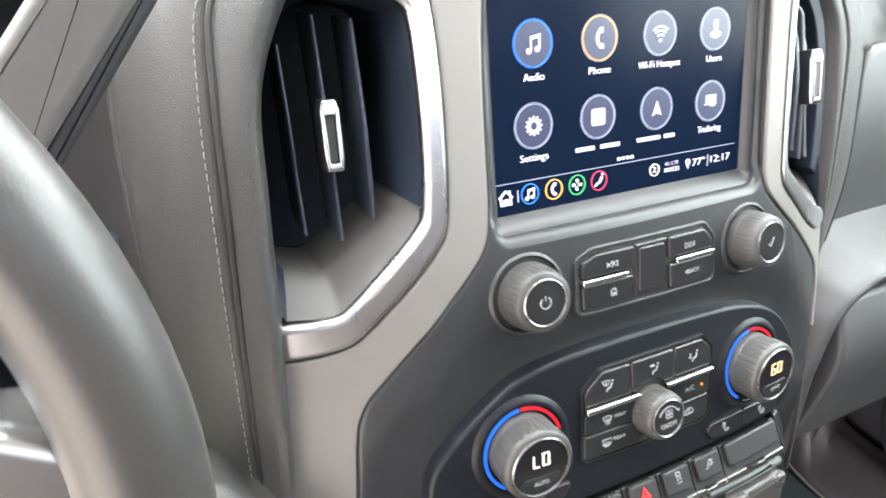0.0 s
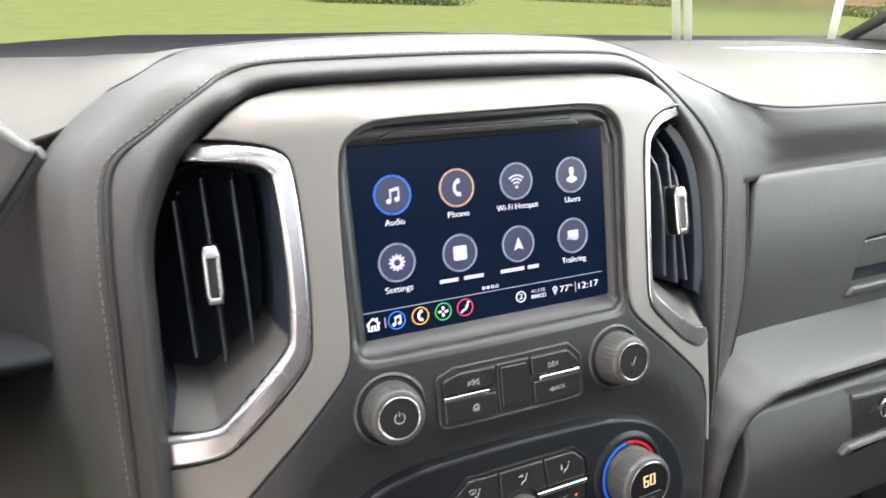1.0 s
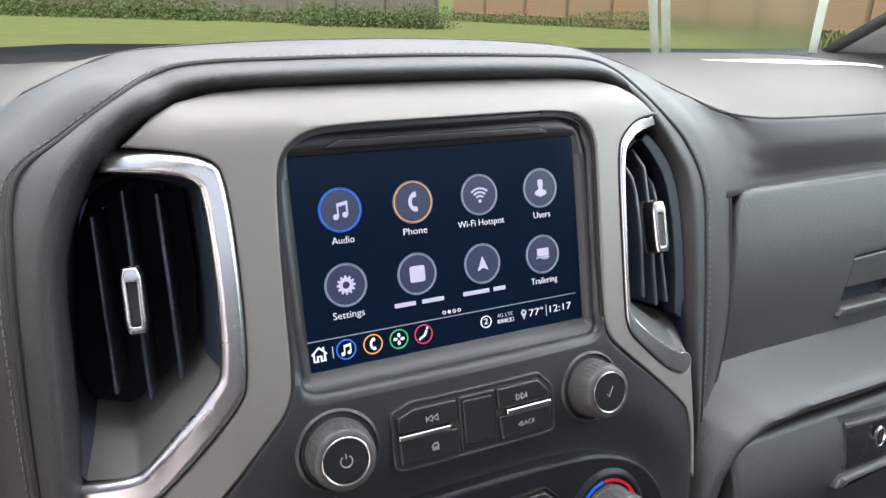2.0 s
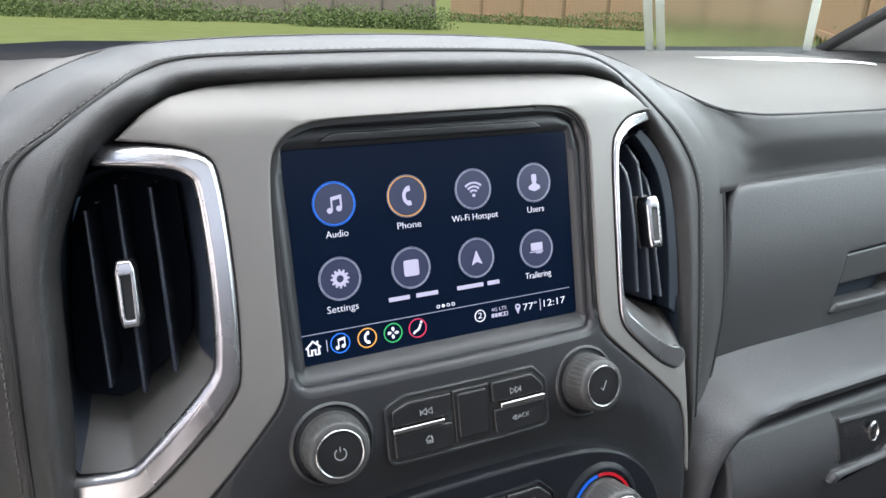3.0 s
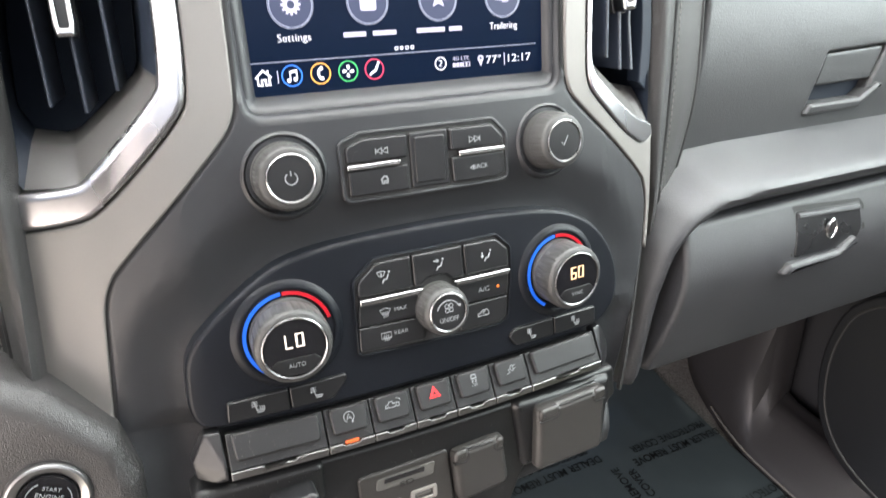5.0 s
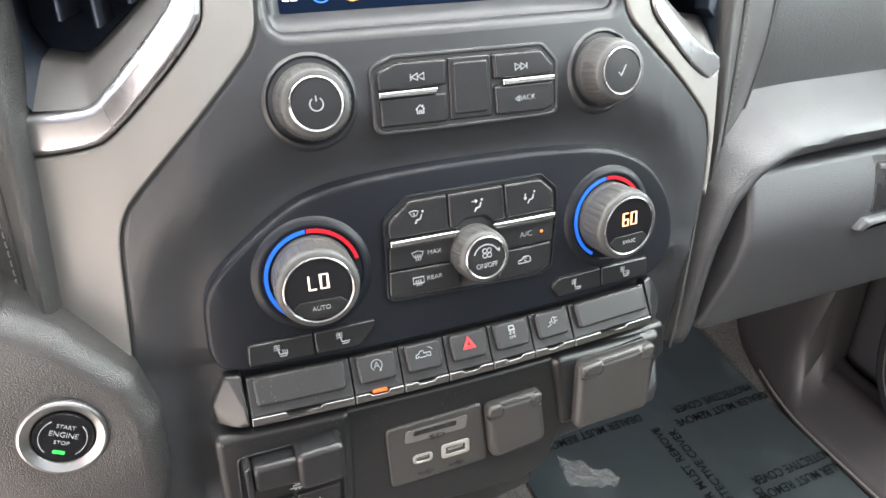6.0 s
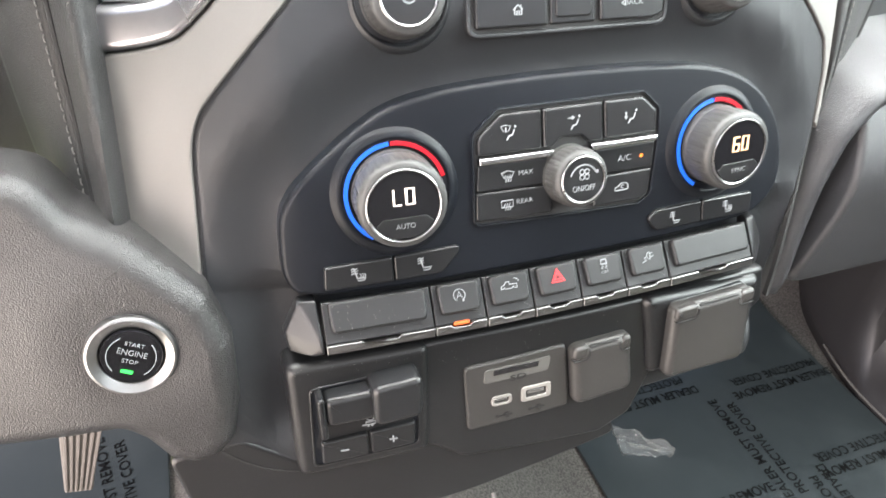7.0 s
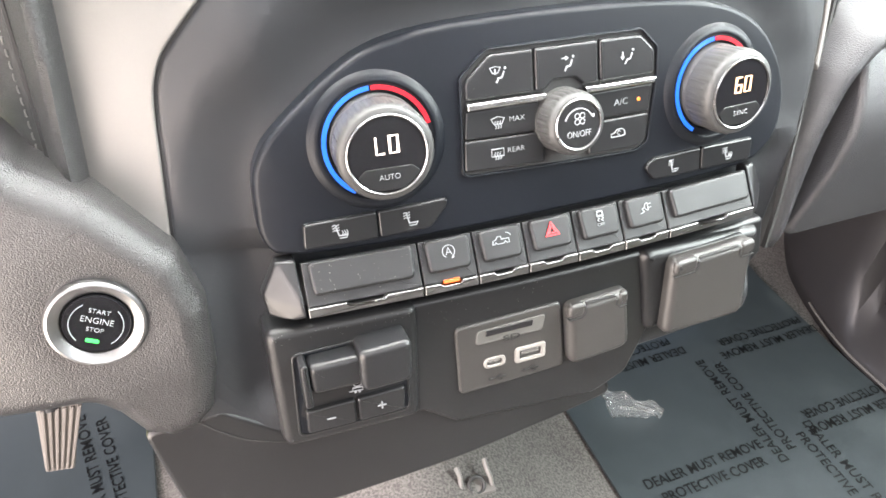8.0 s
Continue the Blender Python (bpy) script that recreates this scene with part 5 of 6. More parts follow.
def rocker(x0, x1, label, draw=None, tint=None, lamp=False):
    cx, w = (x0 + x1) / 2, (x1 - x0) / 2 - .0004
    m = ledge_frame(cx)
    s = thing("rocker_switch", on_face(cx, .41, .009), label, "switch", "switch row")
    part("body", plate(rounded([(-w, .0006), (w, .0006), (w, LEDGE), (-w, LEDGE)], .0008), local(m), -.012, .0, .0008), KEYCAP, s)
    e = min(.0052, w * .35)
    part("key", plate(rounded([(-w + e * .7, .0056), (w - e * .6, .0056), (w - e * .45, LEDGE - .0002), (-w + e * .5, LEDGE - .0002)], .0030), local(m), -.001, .0032, .0017, steps=4), KEYCAP, s, "raised key")
    # front edge: upright band with a notch in the middle of its upper side
    f = Matrix.Translation(m.translation) @ face_frame(cx, .41).to_3x3().to_4x4()
    k = .30 * w
    band = [(-w, -.0042), (w, -.0042), (w, .0004), (k + .0018, .0004), (k, -.0012), (-k, -.0012), (-k - .0018, .0004), (-w, .0004)]
    part("bright_edge", plate(rounded(band, .0002), local(f), -.006, .0008, .0005), RINGMETAL, s, "bright chrome lower edge")
    if lamp:
        part("lamp", plate(rounded([(-k, -.0002), (k, -.0002), (k, .0016), (-k, .0016)], .0004), local(m), -.001, .0010, .0003), glow("orange_lamp", (0.95, 0.14, 0.01), 0.3), s, "lit orange lamp")
    if draw:
        part("symbol", draw(m @ Matrix.Translation((0, .0145, .0036)) @ Matrix.Scale(.86, 4)), tint or MARK, s)
    return s


def sym_stop(m):
    return merge(stroke(arc(.0034, -60, 240, 26), .00040, m), stroke([(-.0016, -.0018), (0, .0020), (.0016, -.0018)], .00040, m), stroke([(-.0010, -.0006), (.0010, -.0006)], .0004, m), poly([(.0010, -.0042), (.0028, -.0036), (.0020, -.0020)], m))


def sym_truck(m):
    return merge(stroke([(-.0054, -.0016), (-.0050, .0004), (-.0034, .0008), (-.0022, .0024), (-.0002, .0024), (.0000, .0008), (.0044, .0008), (.0044, -.0016), (.0030, -.0016), (.0022, -.0006), (.0012, -.0016), (-.0026, -.0016), (-.0034, -.0006), (-.0042, -.0016)], .00040, m, closed=True), stroke(arc(.0030, 20, 90, 8, (.0030, .0010)), .00040, m))


def sym_hazard(m):
    return merge(*[stroke([(-.0040 * q, -.0030 * q), (.0040 * q, -.0030 * q), (0, .0042 * q)], .0007, m, closed=True) for q in (1.0, .55)])


def sym_slip(m):
    return merge(stroke([(-.0020, .0018), (-.0016, .0044), (.0016, .0044), (.0020, .0018)], .0007, m, closed=True), stroke([(-.0016, .0010), (-.0006, .0002), (-.0020, -.0006), (-.0008, -.0014)], .00040, m), stroke([(.0010, .0010), (.0020, .0002), (.0006, -.0006), (.0018, -.0014)], .00040, m), fit_words("OFF", .0048, .0018, at_m(m, 0, -.0032)))


def sym_plug(m):
    return merge(stroke(arc(.0022, 90, 270, 12, (.0012, .0008)) + [(.0012, -.0014), (.0012, .0030)], .00040, m), stroke([(.0012, .0020), (.0036, .0024)], .00040, m), stroke([(.0012, -.0002), (.0036, .0002)], .00040, m), stroke([(-.0010, .0006), (-.0030, -.0002), (-.0016, -.0018), (-.0046, -.0028)], .00040, m))


rocker(-.1315, -.0780, "wide blank dark switch cover dusted with specks")
rocker(-.0780, -.0510, "dark engine stop-start switch with orange lamp", sym_stop, lamp=True)
rocker(-.0510, -.0250, "dark tailgate switch with truck symbol", sym_truck)
rocker(-.0250, .0020, "dark hazard switch with red triangle", sym_hazard, RED)
rocker(.0020, .0290, "dark traction control switch", sym_slip)
rocker(.0290, .0560, "dark power outlet switch with plug symbol", sym_plug)
rocker(.0560, .1135, "wide blank dark switch cover")
for side, x0, x1 in ((-1, -.1322, -.1490), (1, .1142, .1285)):
    end = thing("switch_row_end", on_face(x0, .412), "wedge-shaped dark end cap of the switch row", "end cap", "switch row ends")
    w = x1 - x0
    corners = [(0, .4062, .0112), (0, .4108, .0117), (0, .4303, .0022), (.50, .4303, .0004), (1.0, .4150, .0010), (.92, .4052, .0020), (.40, .4042, .0085), (0, .4062, -.006), (0, .4303, -.006), (.5, .4303, -.006), (1.0, .415, -.006), (.92, .4052, -.006)]
    bm = bmesh.new()
    for t, z, h in corners:
        bm.verts.new(on_face(x0 + w * t, z, h))
    bmesh.ops.convex_hull(bm, input=bm.verts[:])
    bmesh.ops.dissolve_limit(bm, angle_limit=radians(4), verts=bm.verts[:], edges=bm.edges[:])
    bmesh.ops.bevel(bm, geom=bm.edges[:], offset=.0014, segments=3, profile=.6, affect="EDGES")
    part("cap", bm, BUTTON, end)

# ---- trailer brake controller in a raised housing ----
tb = thing("trailer_brake_control", on_face(-.115, .36), "dark trailer brake control with sliding lever and two keys", "brake control")
part("housing", plate(rounded([(-.1525, .3275), (-.0825, .3295), (-.0795, .3985), (-.1520, .3985)], .006), on_face, -.03, .0060, .0050, step=.02), SHADEPLASTIC, tb, "raised dark housing")
part("bezel", plate(rounded([(-.1452, .3345), (-.0880, .3370), (-.0865, .3880), (-.1420, .3850)], .0040), on_face, .004, .0068, .0006, holes=[rounded([(-.1440, .3358), (-.0890, .3382), (-.0876, .3868), (-.1408, .3838)], .0034)], hole_r=.0004), BUTTON, tb)
part("base", plate(rounded([(-.1440, .3358), (-.0890, .3382), (-.0876, .3868), (-.1408, .3838)], .003), on_face, .003, .0062, .0004), PANEL, tb)
part("lever", plate(rounded([(-.1135, .3655), (-.0892, .3670), (-.0878, .3905), (-.1130, .3885)], .0044), on_face, .004, .0205, .0034, step=.008, steps=6), BUTTON, tb, "dark sliding lever")
part("slide", plate(rounded([(-.1365, .3665), (-.1105, .3672), (-.1105, .3842), (-.1360, .3830)], .0040), on_face, .004, .0160, .0034, step=.008, steps=6), BUTTON, tb)
part("stop", plate(rounded([(-.1400, .3600), (-.1362, .3600), (-.1362, .3850), (-.1395, .3840)], .0016), on_face, .004, .0165, .0013), BUTTON, tb)
minus = part("minus_key", plate(rounded([(-.1405, .3375), (-.1160, .3386), (-.1158, .3530), (-.1398, .3516)], .0016), on_face, .004, .0088, .0014), BUTTON, tb)
part("symbol", stroke([(-.0022, 0), (.0022, 0)], .0008, face_frame(-.1285, .3452, .0089)), MARK, minus)
plus = part("plus_key", plate(rounded([(-.1148, .3386), (-.0915, .3398), (-.0905, .3545), (-.1146, .3531)], .0016), on_face, .004, .0088, .0014), BUTTON, tb)
m = face_frame(-.1030, .3465, .0089)
part("symbol", merge(stroke([(-.0022, 0), (.0022, 0)], .0008, m), stroke([(0, -.0022), (0, .0022)], .0008, m)), MARK, plus)
m = face_frame(-.1140, .3572, .0066)
part("symbol", merge(stroke([(-.0040, 0), (.0030, 0)], .0006, m), stroke([(-.0020, .0006), (-.0020, .0018), (.0030, .0018), (.0030, .0006)], .0005, m), stroke(arc(.0022, 200, 340, 10, (.0006, .0048)), .0005, m), dot(-.0008, -.0010, .0006, m), dot(.0012, -.0010, .0006, m)), MARK, tb)

# ---- data sockets ----
usb = thing("socket_plate", on_face(-.03, .357), "grey plastic plate with card slot and two data sockets", "socket plate")
part("plate", plate(rounded([(-.0605, .3358), (.0012, .3372), (-.0030, .3800), (-.0620, .3785)], .0036), on_face, -.002, .0048, .0016, step=.02), LIDGREY, usb)
part("slot_recess", plate(rounded([(-.0515, .3660), (-.0135, .3660), (-.0120, .3752), (-.0505, .3745)], .002), on_face, .003, .0052, .0004), RECESS, usb, "lighter shallow recess")
part("card_slot", plate(rounded([(-.0460, .3706), (-.0200, .3706), (-.0195, .3736), (-.0455, .3736)], .0004), on_face, .003, .0057, .0002), GLOSS, usb, "black card slot")
part("word", fit_words("SD", .0095, .0036, face_frame(-.0315, .3664, .0053), -0.006), SEAM, usb)
for x, z, w, h, name, rad in ((-.0410, .3530, .0062, .0033, "round_ended_socket", .0033), (-.0205, .3532, .0090, .0050, "flat_socket", .0022)):
    m = face_frame(x, z, .0040)
    outer_ring = rounded([(-w, -h), (w, -h), (w, h), (-w, h)], rad)
    inner_ring = rounded([(-w * .70, -h * .55), (w * .70, -h * .55), (w * .70, h * .55), (-w * .70, h * .55)], rad * .5)
    sock = part(name, plate(outer_ring, local(m), -.002, .0016, .0005, holes=[inner_ring], hole_r=.0003), RIMPALE, usb, "socket with pale rim")
    part("hollow", plate(inner_ring, local(m), -.002, .0004, .0001), GLOSS, sock)
    part("contact", plate(rounded([(-w * .55, -h * .10), (w * .55, -h * .10), (w * .55, h * .34), (-w * .55, h * .34)], .0003), local(m), 0, .0009, .0002), SATIN, sock)
for x, z in ((-.0390, .3420), (-.0195, .3420)):
    m = face_frame(x, z, .0049)
    part("fork_symbol", merge(stroke([(-.0044, 0), (.0044, 0)], .0006, m), dot(-.0044, 0, .0010, m), stroke([(-.0014, 0), (.0004, .0016), (.0020, .0016)], .0005, m), stroke([(-.0004, 0), (.0012, -.0016), (.0026, -.0016)], .0005, m)), SEAM, usb)


def outlet_lid(outline, ears, label, front, lift, screw=False):
    """A hinged lid over an outlet: base, rounded lid, two hinge ears at its upper corners with a slot between them."""
    xs, zs = [p[0] for p in outline], [p[1] for p in outline]
    cx, cz = sum(xs) / len(xs), sum(zs) / len(zs)
    o = thing("outlet_cover", on_face(cx, cz), label, "outlet cover", "outlet covers")
    part("base", plate(rounded([(p[0] + (.0015 if p[0] < cx else -.001), p[1]) for p in outline], .003), on_face, -.004, lift, .001, step=.02), PLASTIC, o)
    lid = part("lid", plate(rounded(outline, .006), on_face, lift + .0004, front, min(.0050, (front - lift) * .7), step=.012, steps=6), LIDGREY, o, "grey hinged lid")
    x0, x1, z0 = ears
    wide = x1 - x0
    for a, b in ((x0, x0 + wide * .28), (x0 + wide * .80, x1)):
        ear = part("hinge", plate(rounded([(a + .0004, z0 - .0085), (b, z0 - .0080), (b, z0 + .0002), (a + .0012, z0 - .0006)], .0030), on_face, front - .004, front + .0004, .0022, steps=4), LIDGREY, lid)
        if a > x0:
            line = [(a - .0003, z0 - .0030), (a - .0003, z0 - .0062), (a + .0018, z0 - .0087), (b - .0008, z0 - .0086)]
        else:
            line = [(a + .0008, z0 - .0090), (b - .0018, z0 - .0087), (b + .0003, z0 - .0062), (b + .0003, z0 - .0030)]
        part("hinge_gap", stroke(line, .0008, on_face, lift, front + .0004), SEAM, lid)
        if screw and a == x0:
            part("screw", lathe([(.0013, 0), (.0013, .0006), (.0009, .0007), (.0007, .0001), (0, .0001)], face_frame(x0 + .0034, z0 - .0040, front + .0004), 16), SEAM, ear)
    part("hinge_slot", plate(rounded([(x0 + wide * .30, z0 - .0026), (x0 + wide * .79, z0 - .0026), (x0 + wide * .79, z0 - .0010), (x0 + wide * .30, z0 - .0010)], .0004), on_face, lift, front - .0006, .0003), SEAM, lid)
    return o


outlet_lid([(.0020, .3386, .007), (.0405, .3412, .007), (.0355, .3800, .005), (-.0015, .3790, .005)], (-.0015, .0355, .3795), "closed grey lid over a small power outlet", .0100, .003)
mount = thing("outlet_mount", on_face(.09, .37), "raised dark block that carries the large outlet", "mount")
part("block", plate(rounded([(.0520, .3440), (.1250, .3480), (.1290, .3935), (.0440, .3985)], .006), on_face, -.04, .0075, .0060, step=.02), SHADEPLASTIC, mount)
outlet_lid([(.0580, .3457, .006), (.1160, .3432, .007), (.1155, .3930, .005), (.0590, .3930, .005)], (.0590, .1155, .3930), "closed grey lid over a large power outlet", .0160, .0080, True)

# ---- start button ----
start = thing("start_button", on_face(-.2150, .4225), "round engine start button with satin metal ring and green lamp", "start button")
m = face_frame(-.2150, .4225, .0142) @ pose(0, 0, 0, -4, 5, -26)
part("ring", lathe([(.0196, -.008), (.0196, .000), (.0188, .0014), (.0178, .0018), (.0142, .0000), (.0134, -.001), (.0132, -.004)], m), RINGMETAL, start, "satin metal ring")
part("cap", lathe([(.0132, -.004), (.0131, .0000), (.0125, .0008), (.0, .0012)], m), GLOSS, start, "gloss black cap")
mm = m @ Matrix.Translation((0, 0, .0012))
part("word", fit_words("START", .0082, .0020, at_m(mm, 0, .0060)), MARK, start)
part("word", fit_words("ENGINE", .0124, .0028, at_m(mm, 0, .0018)), MARK, start)
part("word", fit_words("STOP", .0066, .0020, at_m(mm, 0, -.0024)), MARK, start)
part("arrow_arc", merge(stroke(arc(.0102, 130, 235, 18), .0003, mm), stroke(arc(.0102, -45, 50, 18), .0003, mm)), MARK, start)
part("lamp", plate(rounded([(-.0026, -.0082), (.0026, -.0082), (.0026, -.0066), (-.0026, -.0066)], .0006), local(mm), 0, .0004, .0001), glow("green_lamp", (0.04, 0.75, 0.10), 0.7), start, "lit green lamp")

# ---- glove boxes ----
def upper_face(x, z, h):
    return Vector((x, .0480 + (z - .655) * .14 + 1.3 * max(0.0, .62 - z) ** 2 - h, z))


gb = thing("upper_glove_box", (.5, .05, .58), "closed dark leatherette upper glove box with recessed pull", "glove box", "glove boxes")
pull = rounded([(.4000, .5370), (.4760, .5375), (.5000, .5880), (.4180, .5850)], .004)
flap = rounded([(.4100, .5560), (.4860, .5570), (.4990, .5865), (.4195, .5838)], .003)
part("door", plate(rounded([(.2770, .6570, .024), (.93, .664, .01), (.93, .490), (.2500, .486, .010)], .01), upper_face, -.024, .0, .0050, holes=[pull], step=.012, steps=4, hole_r=.003), GLOVE, gb, "padded dark door")
# Near-black plate: the shade in the pull's hollow put into its colour.
part("scoop_shade", plate(pull, upper_face, -.020, -.011, .001), VENT, gb, "near-black plate painted as the shade behind the pull")
part("pull", plate(flap, upper_face, -.024, -.003, .0025, step=.012), GLOVE, gb, "dark padded pull flap")
part("pull_lip", plate(rounded([(.3940, .5320), (.4700, .5325), (.4990, .5520), (.4910, .5540), (.4690, .5420), (.4020, .5420)], .003), upper_face, -.02, .0045, .0035), GLOVE, gb, "raised lip under the pull")


def lower_face(x, z, h):
    t = (.480 - z) / .13
    return Vector((x, -.0170 + .019 * (max(0.0, .50 - t) / .50) ** 2 + .036 * max(0.0, t - .35) ** 1.5 - h, z))


gl = thing("lower_glove_box", (.5, .02, .41), "closed dark grained lower glove box with lock", "glove box", "glove boxes")
part("door", plate(rounded([(.2250, .4725, .016), (.93, .4800, .01), (.93, .343), (.2040, .341, .012), (.2170, .400, .02)], .012), lower_face, -.030, .0, .0050, step=.008, steps=6), GRAINED, gl, "grained dark door")
latch = part("latch_plate", plate(rounded([(.3410, .4270), (.4170, .4250, .010), (.4270, .4380), (.4280, .4600), (.3470, .4640)], .004), lower_face, -.006, .0012, .0012, step=.01), BUTTON, gl, "dark latch plate")
part("latch_edge", plate(rounded([(.3475, .4590), (.4230, .4552), (.4262, .4592), (.3480, .4634)], .0012), lower_face, -.004, .0030, .0014, step=.01), GRAINED, latch, "raised upper edge of the latch")
part("latch_gap", stroke([Vector(p) for p in ((.3385, .4290), (.3455, .4665), (.4290, .4625), (.4320, .4580), (.4310, .4370))], .0026, lower_face, -.004, .0003), SEAM, gl)
m = Matrix(((1, 0, 0, .3860), (0, 0, -1, lower_face(0, .4450, .0012).y), (0, 1, 0, .4450), (0, 0, 0, 1)))
part("lock", lathe([(.0095, 0), (.0095, .0012), (.0080, .0022), (.0072, .0010), (0, .0010)], m @ Matrix.Diagonal((.72, 1, 1, 1))), SATIN, latch, "oval metal lock")
part("key_slot", plate(rounded([(-.0006, -.0042), (.0006, -.0042), (.0006, .0042), (-.0006, .0042)], .0003), local(m), 0, .0014, .0001), SEAM, latch)
part("pull_lip", plate(rounded([(.3230, .4150), (.3950, .4172), (.4180, .4330), (.4120, .4345), (.3920, .4255), (.3330, .4245)], .003), lower_face, -.004, .0070, .0045), GRAINED, gl, "raised lip under the latch")

# ---- steering wheel and gear lever ----
WHEEL = Matrix.Translation((-.443, -.130, .599)) @ pose(0, 0, 0, -9, 0, 0)
wheel = thing("steering_wheel", (-.443, -.130, .599), "dark leather steering wheel with satin metal spoke trim", "steering wheel")
rows = []
for i in range(96):
    a = 2 * math.pi * i / 96
    c = Vector((math.cos(a), 0, math.sin(a)))
    row = []
    for j in range(18):
        b = 2 * math.pi * j / 18
        bulge = 1.0 + 0.06 * math.cos(2 * b)
        row.append(WHEEL @ (c * (.176 + .0150 * bulge * math.cos(b)) + Vector((0, .0165 * bulge * math.sin(b), 0))))
    rows.append(row)
part("rim", sheet(rows + rows[:1], closed=True), SKIN, wheel, "dark leather rim")


def wheel_to(u, v, h):
    return WHEEL @ Vector((u, .022 - h, v))


part("hub", plate(rounded([(-.085, -.060), (.085, -.060), (.095, .050), (-.095, .050)], .03), wheel_to, -.04, .030, .014, steps=5), GRAINED, wheel, "grained dark hub")
for s in (-1, 1):
    sp = part("spoke", plate(rounded([(s * .080, -.045), (s * .165, -.030), (s * .168, .020), (s * .080, .035)], .006), wheel_to, -.012, .020, .006, steps=4), PLASTIC, wheel)
    part("spoke_trim", plate(rounded([(s * .098, -.062), (s * .158, -.050), (s * .167, .000), (s * .166, .018), (s * .150, .028), (s * .098, .026)], .012), wheel_to, .0, .026, .006, steps=4), SATIN, sp, "satin metal trim")
column = thing("steering_column", (-.443, .0, .56), "dark plastic shroud round the steering column", "steering column")
part("shroud", loft([[WHEEL @ Vector((r * math.cos(a), y, r * .8 * math.sin(a) - .01)) for a in np.linspace(0, 2 * math.pi, 40)] for r, y in ((.045, .02), (.070, .04), (.085, .10), (.10, .30))], 12), PLASTIC, column)

lever = thing("gear_lever", (-.26, -.05, .67), "grey column gear lever with darker side", "gear lever")
tip, root = Vector((-.2350, -.0500, .7345)), Vector((-.3250, -.0560, .6145))
axis = (tip - root).normalized()
side = Vector((.80, .05, -.60))
side = (side - axis * side.dot(axis)).normalized()
out = axis.cross(side).normalized()
LEVER = Matrix((side, axis, -out if out.y > 0 else out)).transposed().to_4x4()
LEVER.translation = root
long = (tip - root).length
LEVERGREY = material("grey_lever_plastic", (0.056, 0.053, 0.051), 0.40, bump=0.15, bump_scale=2200)
part("handle", plate(rounded([(-.0175, .064), (.0060, .070), (.0085, long - .002), (-.0135, long)], .004), local(LEVER), -.010, .008, .0040, steps=5), LEVERGREY, lever, "grey handle")
part("side_panel", plate(rounded([(.0050, .045), (.0115, .040), (.0130, long - .004), (.0070, long - .001)], .002), local(LEVER), -.014, .004, .002, steps=4), PLASTIC, lever, "darker side of the handle")
part("lower_handle", plate(rounded([(-.0130, .005), (.0080, .003), (.0062, .0690), (-.0132, .0740)], .004), local(LEVER), -.011, .007, .004, steps=4), PLASTIC, lever)
part("stem", tube([root, root + Vector((-.02, .05, -.06)), root + Vector((-.05, .09, -.08))], .010, 12), PLASTIC, lever)

# ---- footwell ----
LEVEL = Matrix()
FLOOR_Z = -0.236


def floor_z(x, y):
    """Carpet: a hump in the middle, rising ahead to the toe board."""
    hump = max(0.0, 1 - abs(x) / 0.30)
    hump = hump * hump * (3 - 2 * hump)
    toe = max(0.0, y - 0.46)
    return FLOOR_Z - 0.006 + 0.150 * hump + 1.7 * toe * toe


rows = [[(x, y, floor_z(x, y) + 0.0015 * noise.noise((x * 40, y * 40, 0))) for x in np.linspace(-.95, .95, 110)] for y in np.linspace(-1.9, 1.05, 120)]
solid(structure("floor", sheet(rows), CARPET, "grey speckled carpet over a raised middle", "carpet", LEVEL), .004)
structure("firewall", block((-.95, .95, -.4), (.95, 1.0, .55), .01), VENT, "dark bulkhead behind the dashboard", "bulkhead", LEVEL)
solid(structure("dash_carrier", sheet([[(x, .20 + .85 * t, .56 - .03 * t) for x in (-.95, -.5, 0, .5, .95)] for t in (0, .5, 1)]), VENT, "dark underside behind the dashboard", "bulkhead", LEVEL), .01)

FILM = material("grey_film_mat", (0.038, 0.047, 0.052), 0.34, second=(0.055, 0.066, 0.071), scale=30, bump=0.3, bump_scale=45, spec=0.5)
INK = material("black_ink", (0.010, 0.011, 0.012), 0.45)


def film_mat(x0, x1, y0, y1, blocks, label):
    def to(x, y, h):
        z = floor_z(x, y) + 0.010 + h + 0.0022 * noise.noise((x * 9, y * 9, 3)) + 0.0012 * noise.noise((x * 30, y * 22, 7))
        return Vector((x, y, z))
    mat = thing("floor_mat", ((x0 + x1) / 2, (y0 + y1) / 2, FLOOR_Z), label, "floor mat", "floor mats", LEVEL)
    part("sheet", plate(rounded([(x0, y0), (x1, y0), (x1, y1), (x0, y1)], .04), to, -.004, .0, .002, step=.012), FILM, mat)
    for x, y, turn in blocks:
        for row, text, width in ((.0130, "DEALER MUST REMOVE", .204), (-.0130, "PROTECTIVE COVER", .176)):
            bm = fit_words(text, width, .0160, pose(x, y, 0, 0, 0, turn) @ Matrix.Translation((0, row, 0)), -0.008)
            for v in bm.verts:
                v.co = to(v.co.x, v.co.y, .0012)
            part("printed_line", bm, INK, mat)
    return mat


film_mat(.275, .780, -.20, .56, [(.420, .170, 0), (.549, .248, 90), (.425, .392, 180), (.680, .358, 180), (.602, .090, -90), (.708, .190, 180), (.42, -.06, 0), (.70, -.03, 180)], "grey protective film mat printed with black words")
film_mat(-.86, -.32, -.20, .62, [(-.385, .46, 100), (-.385, .20, 90), (-.55, .36, 0), (-.60, .10, 180)], "grey protective film mat under the pedals printed with black words")

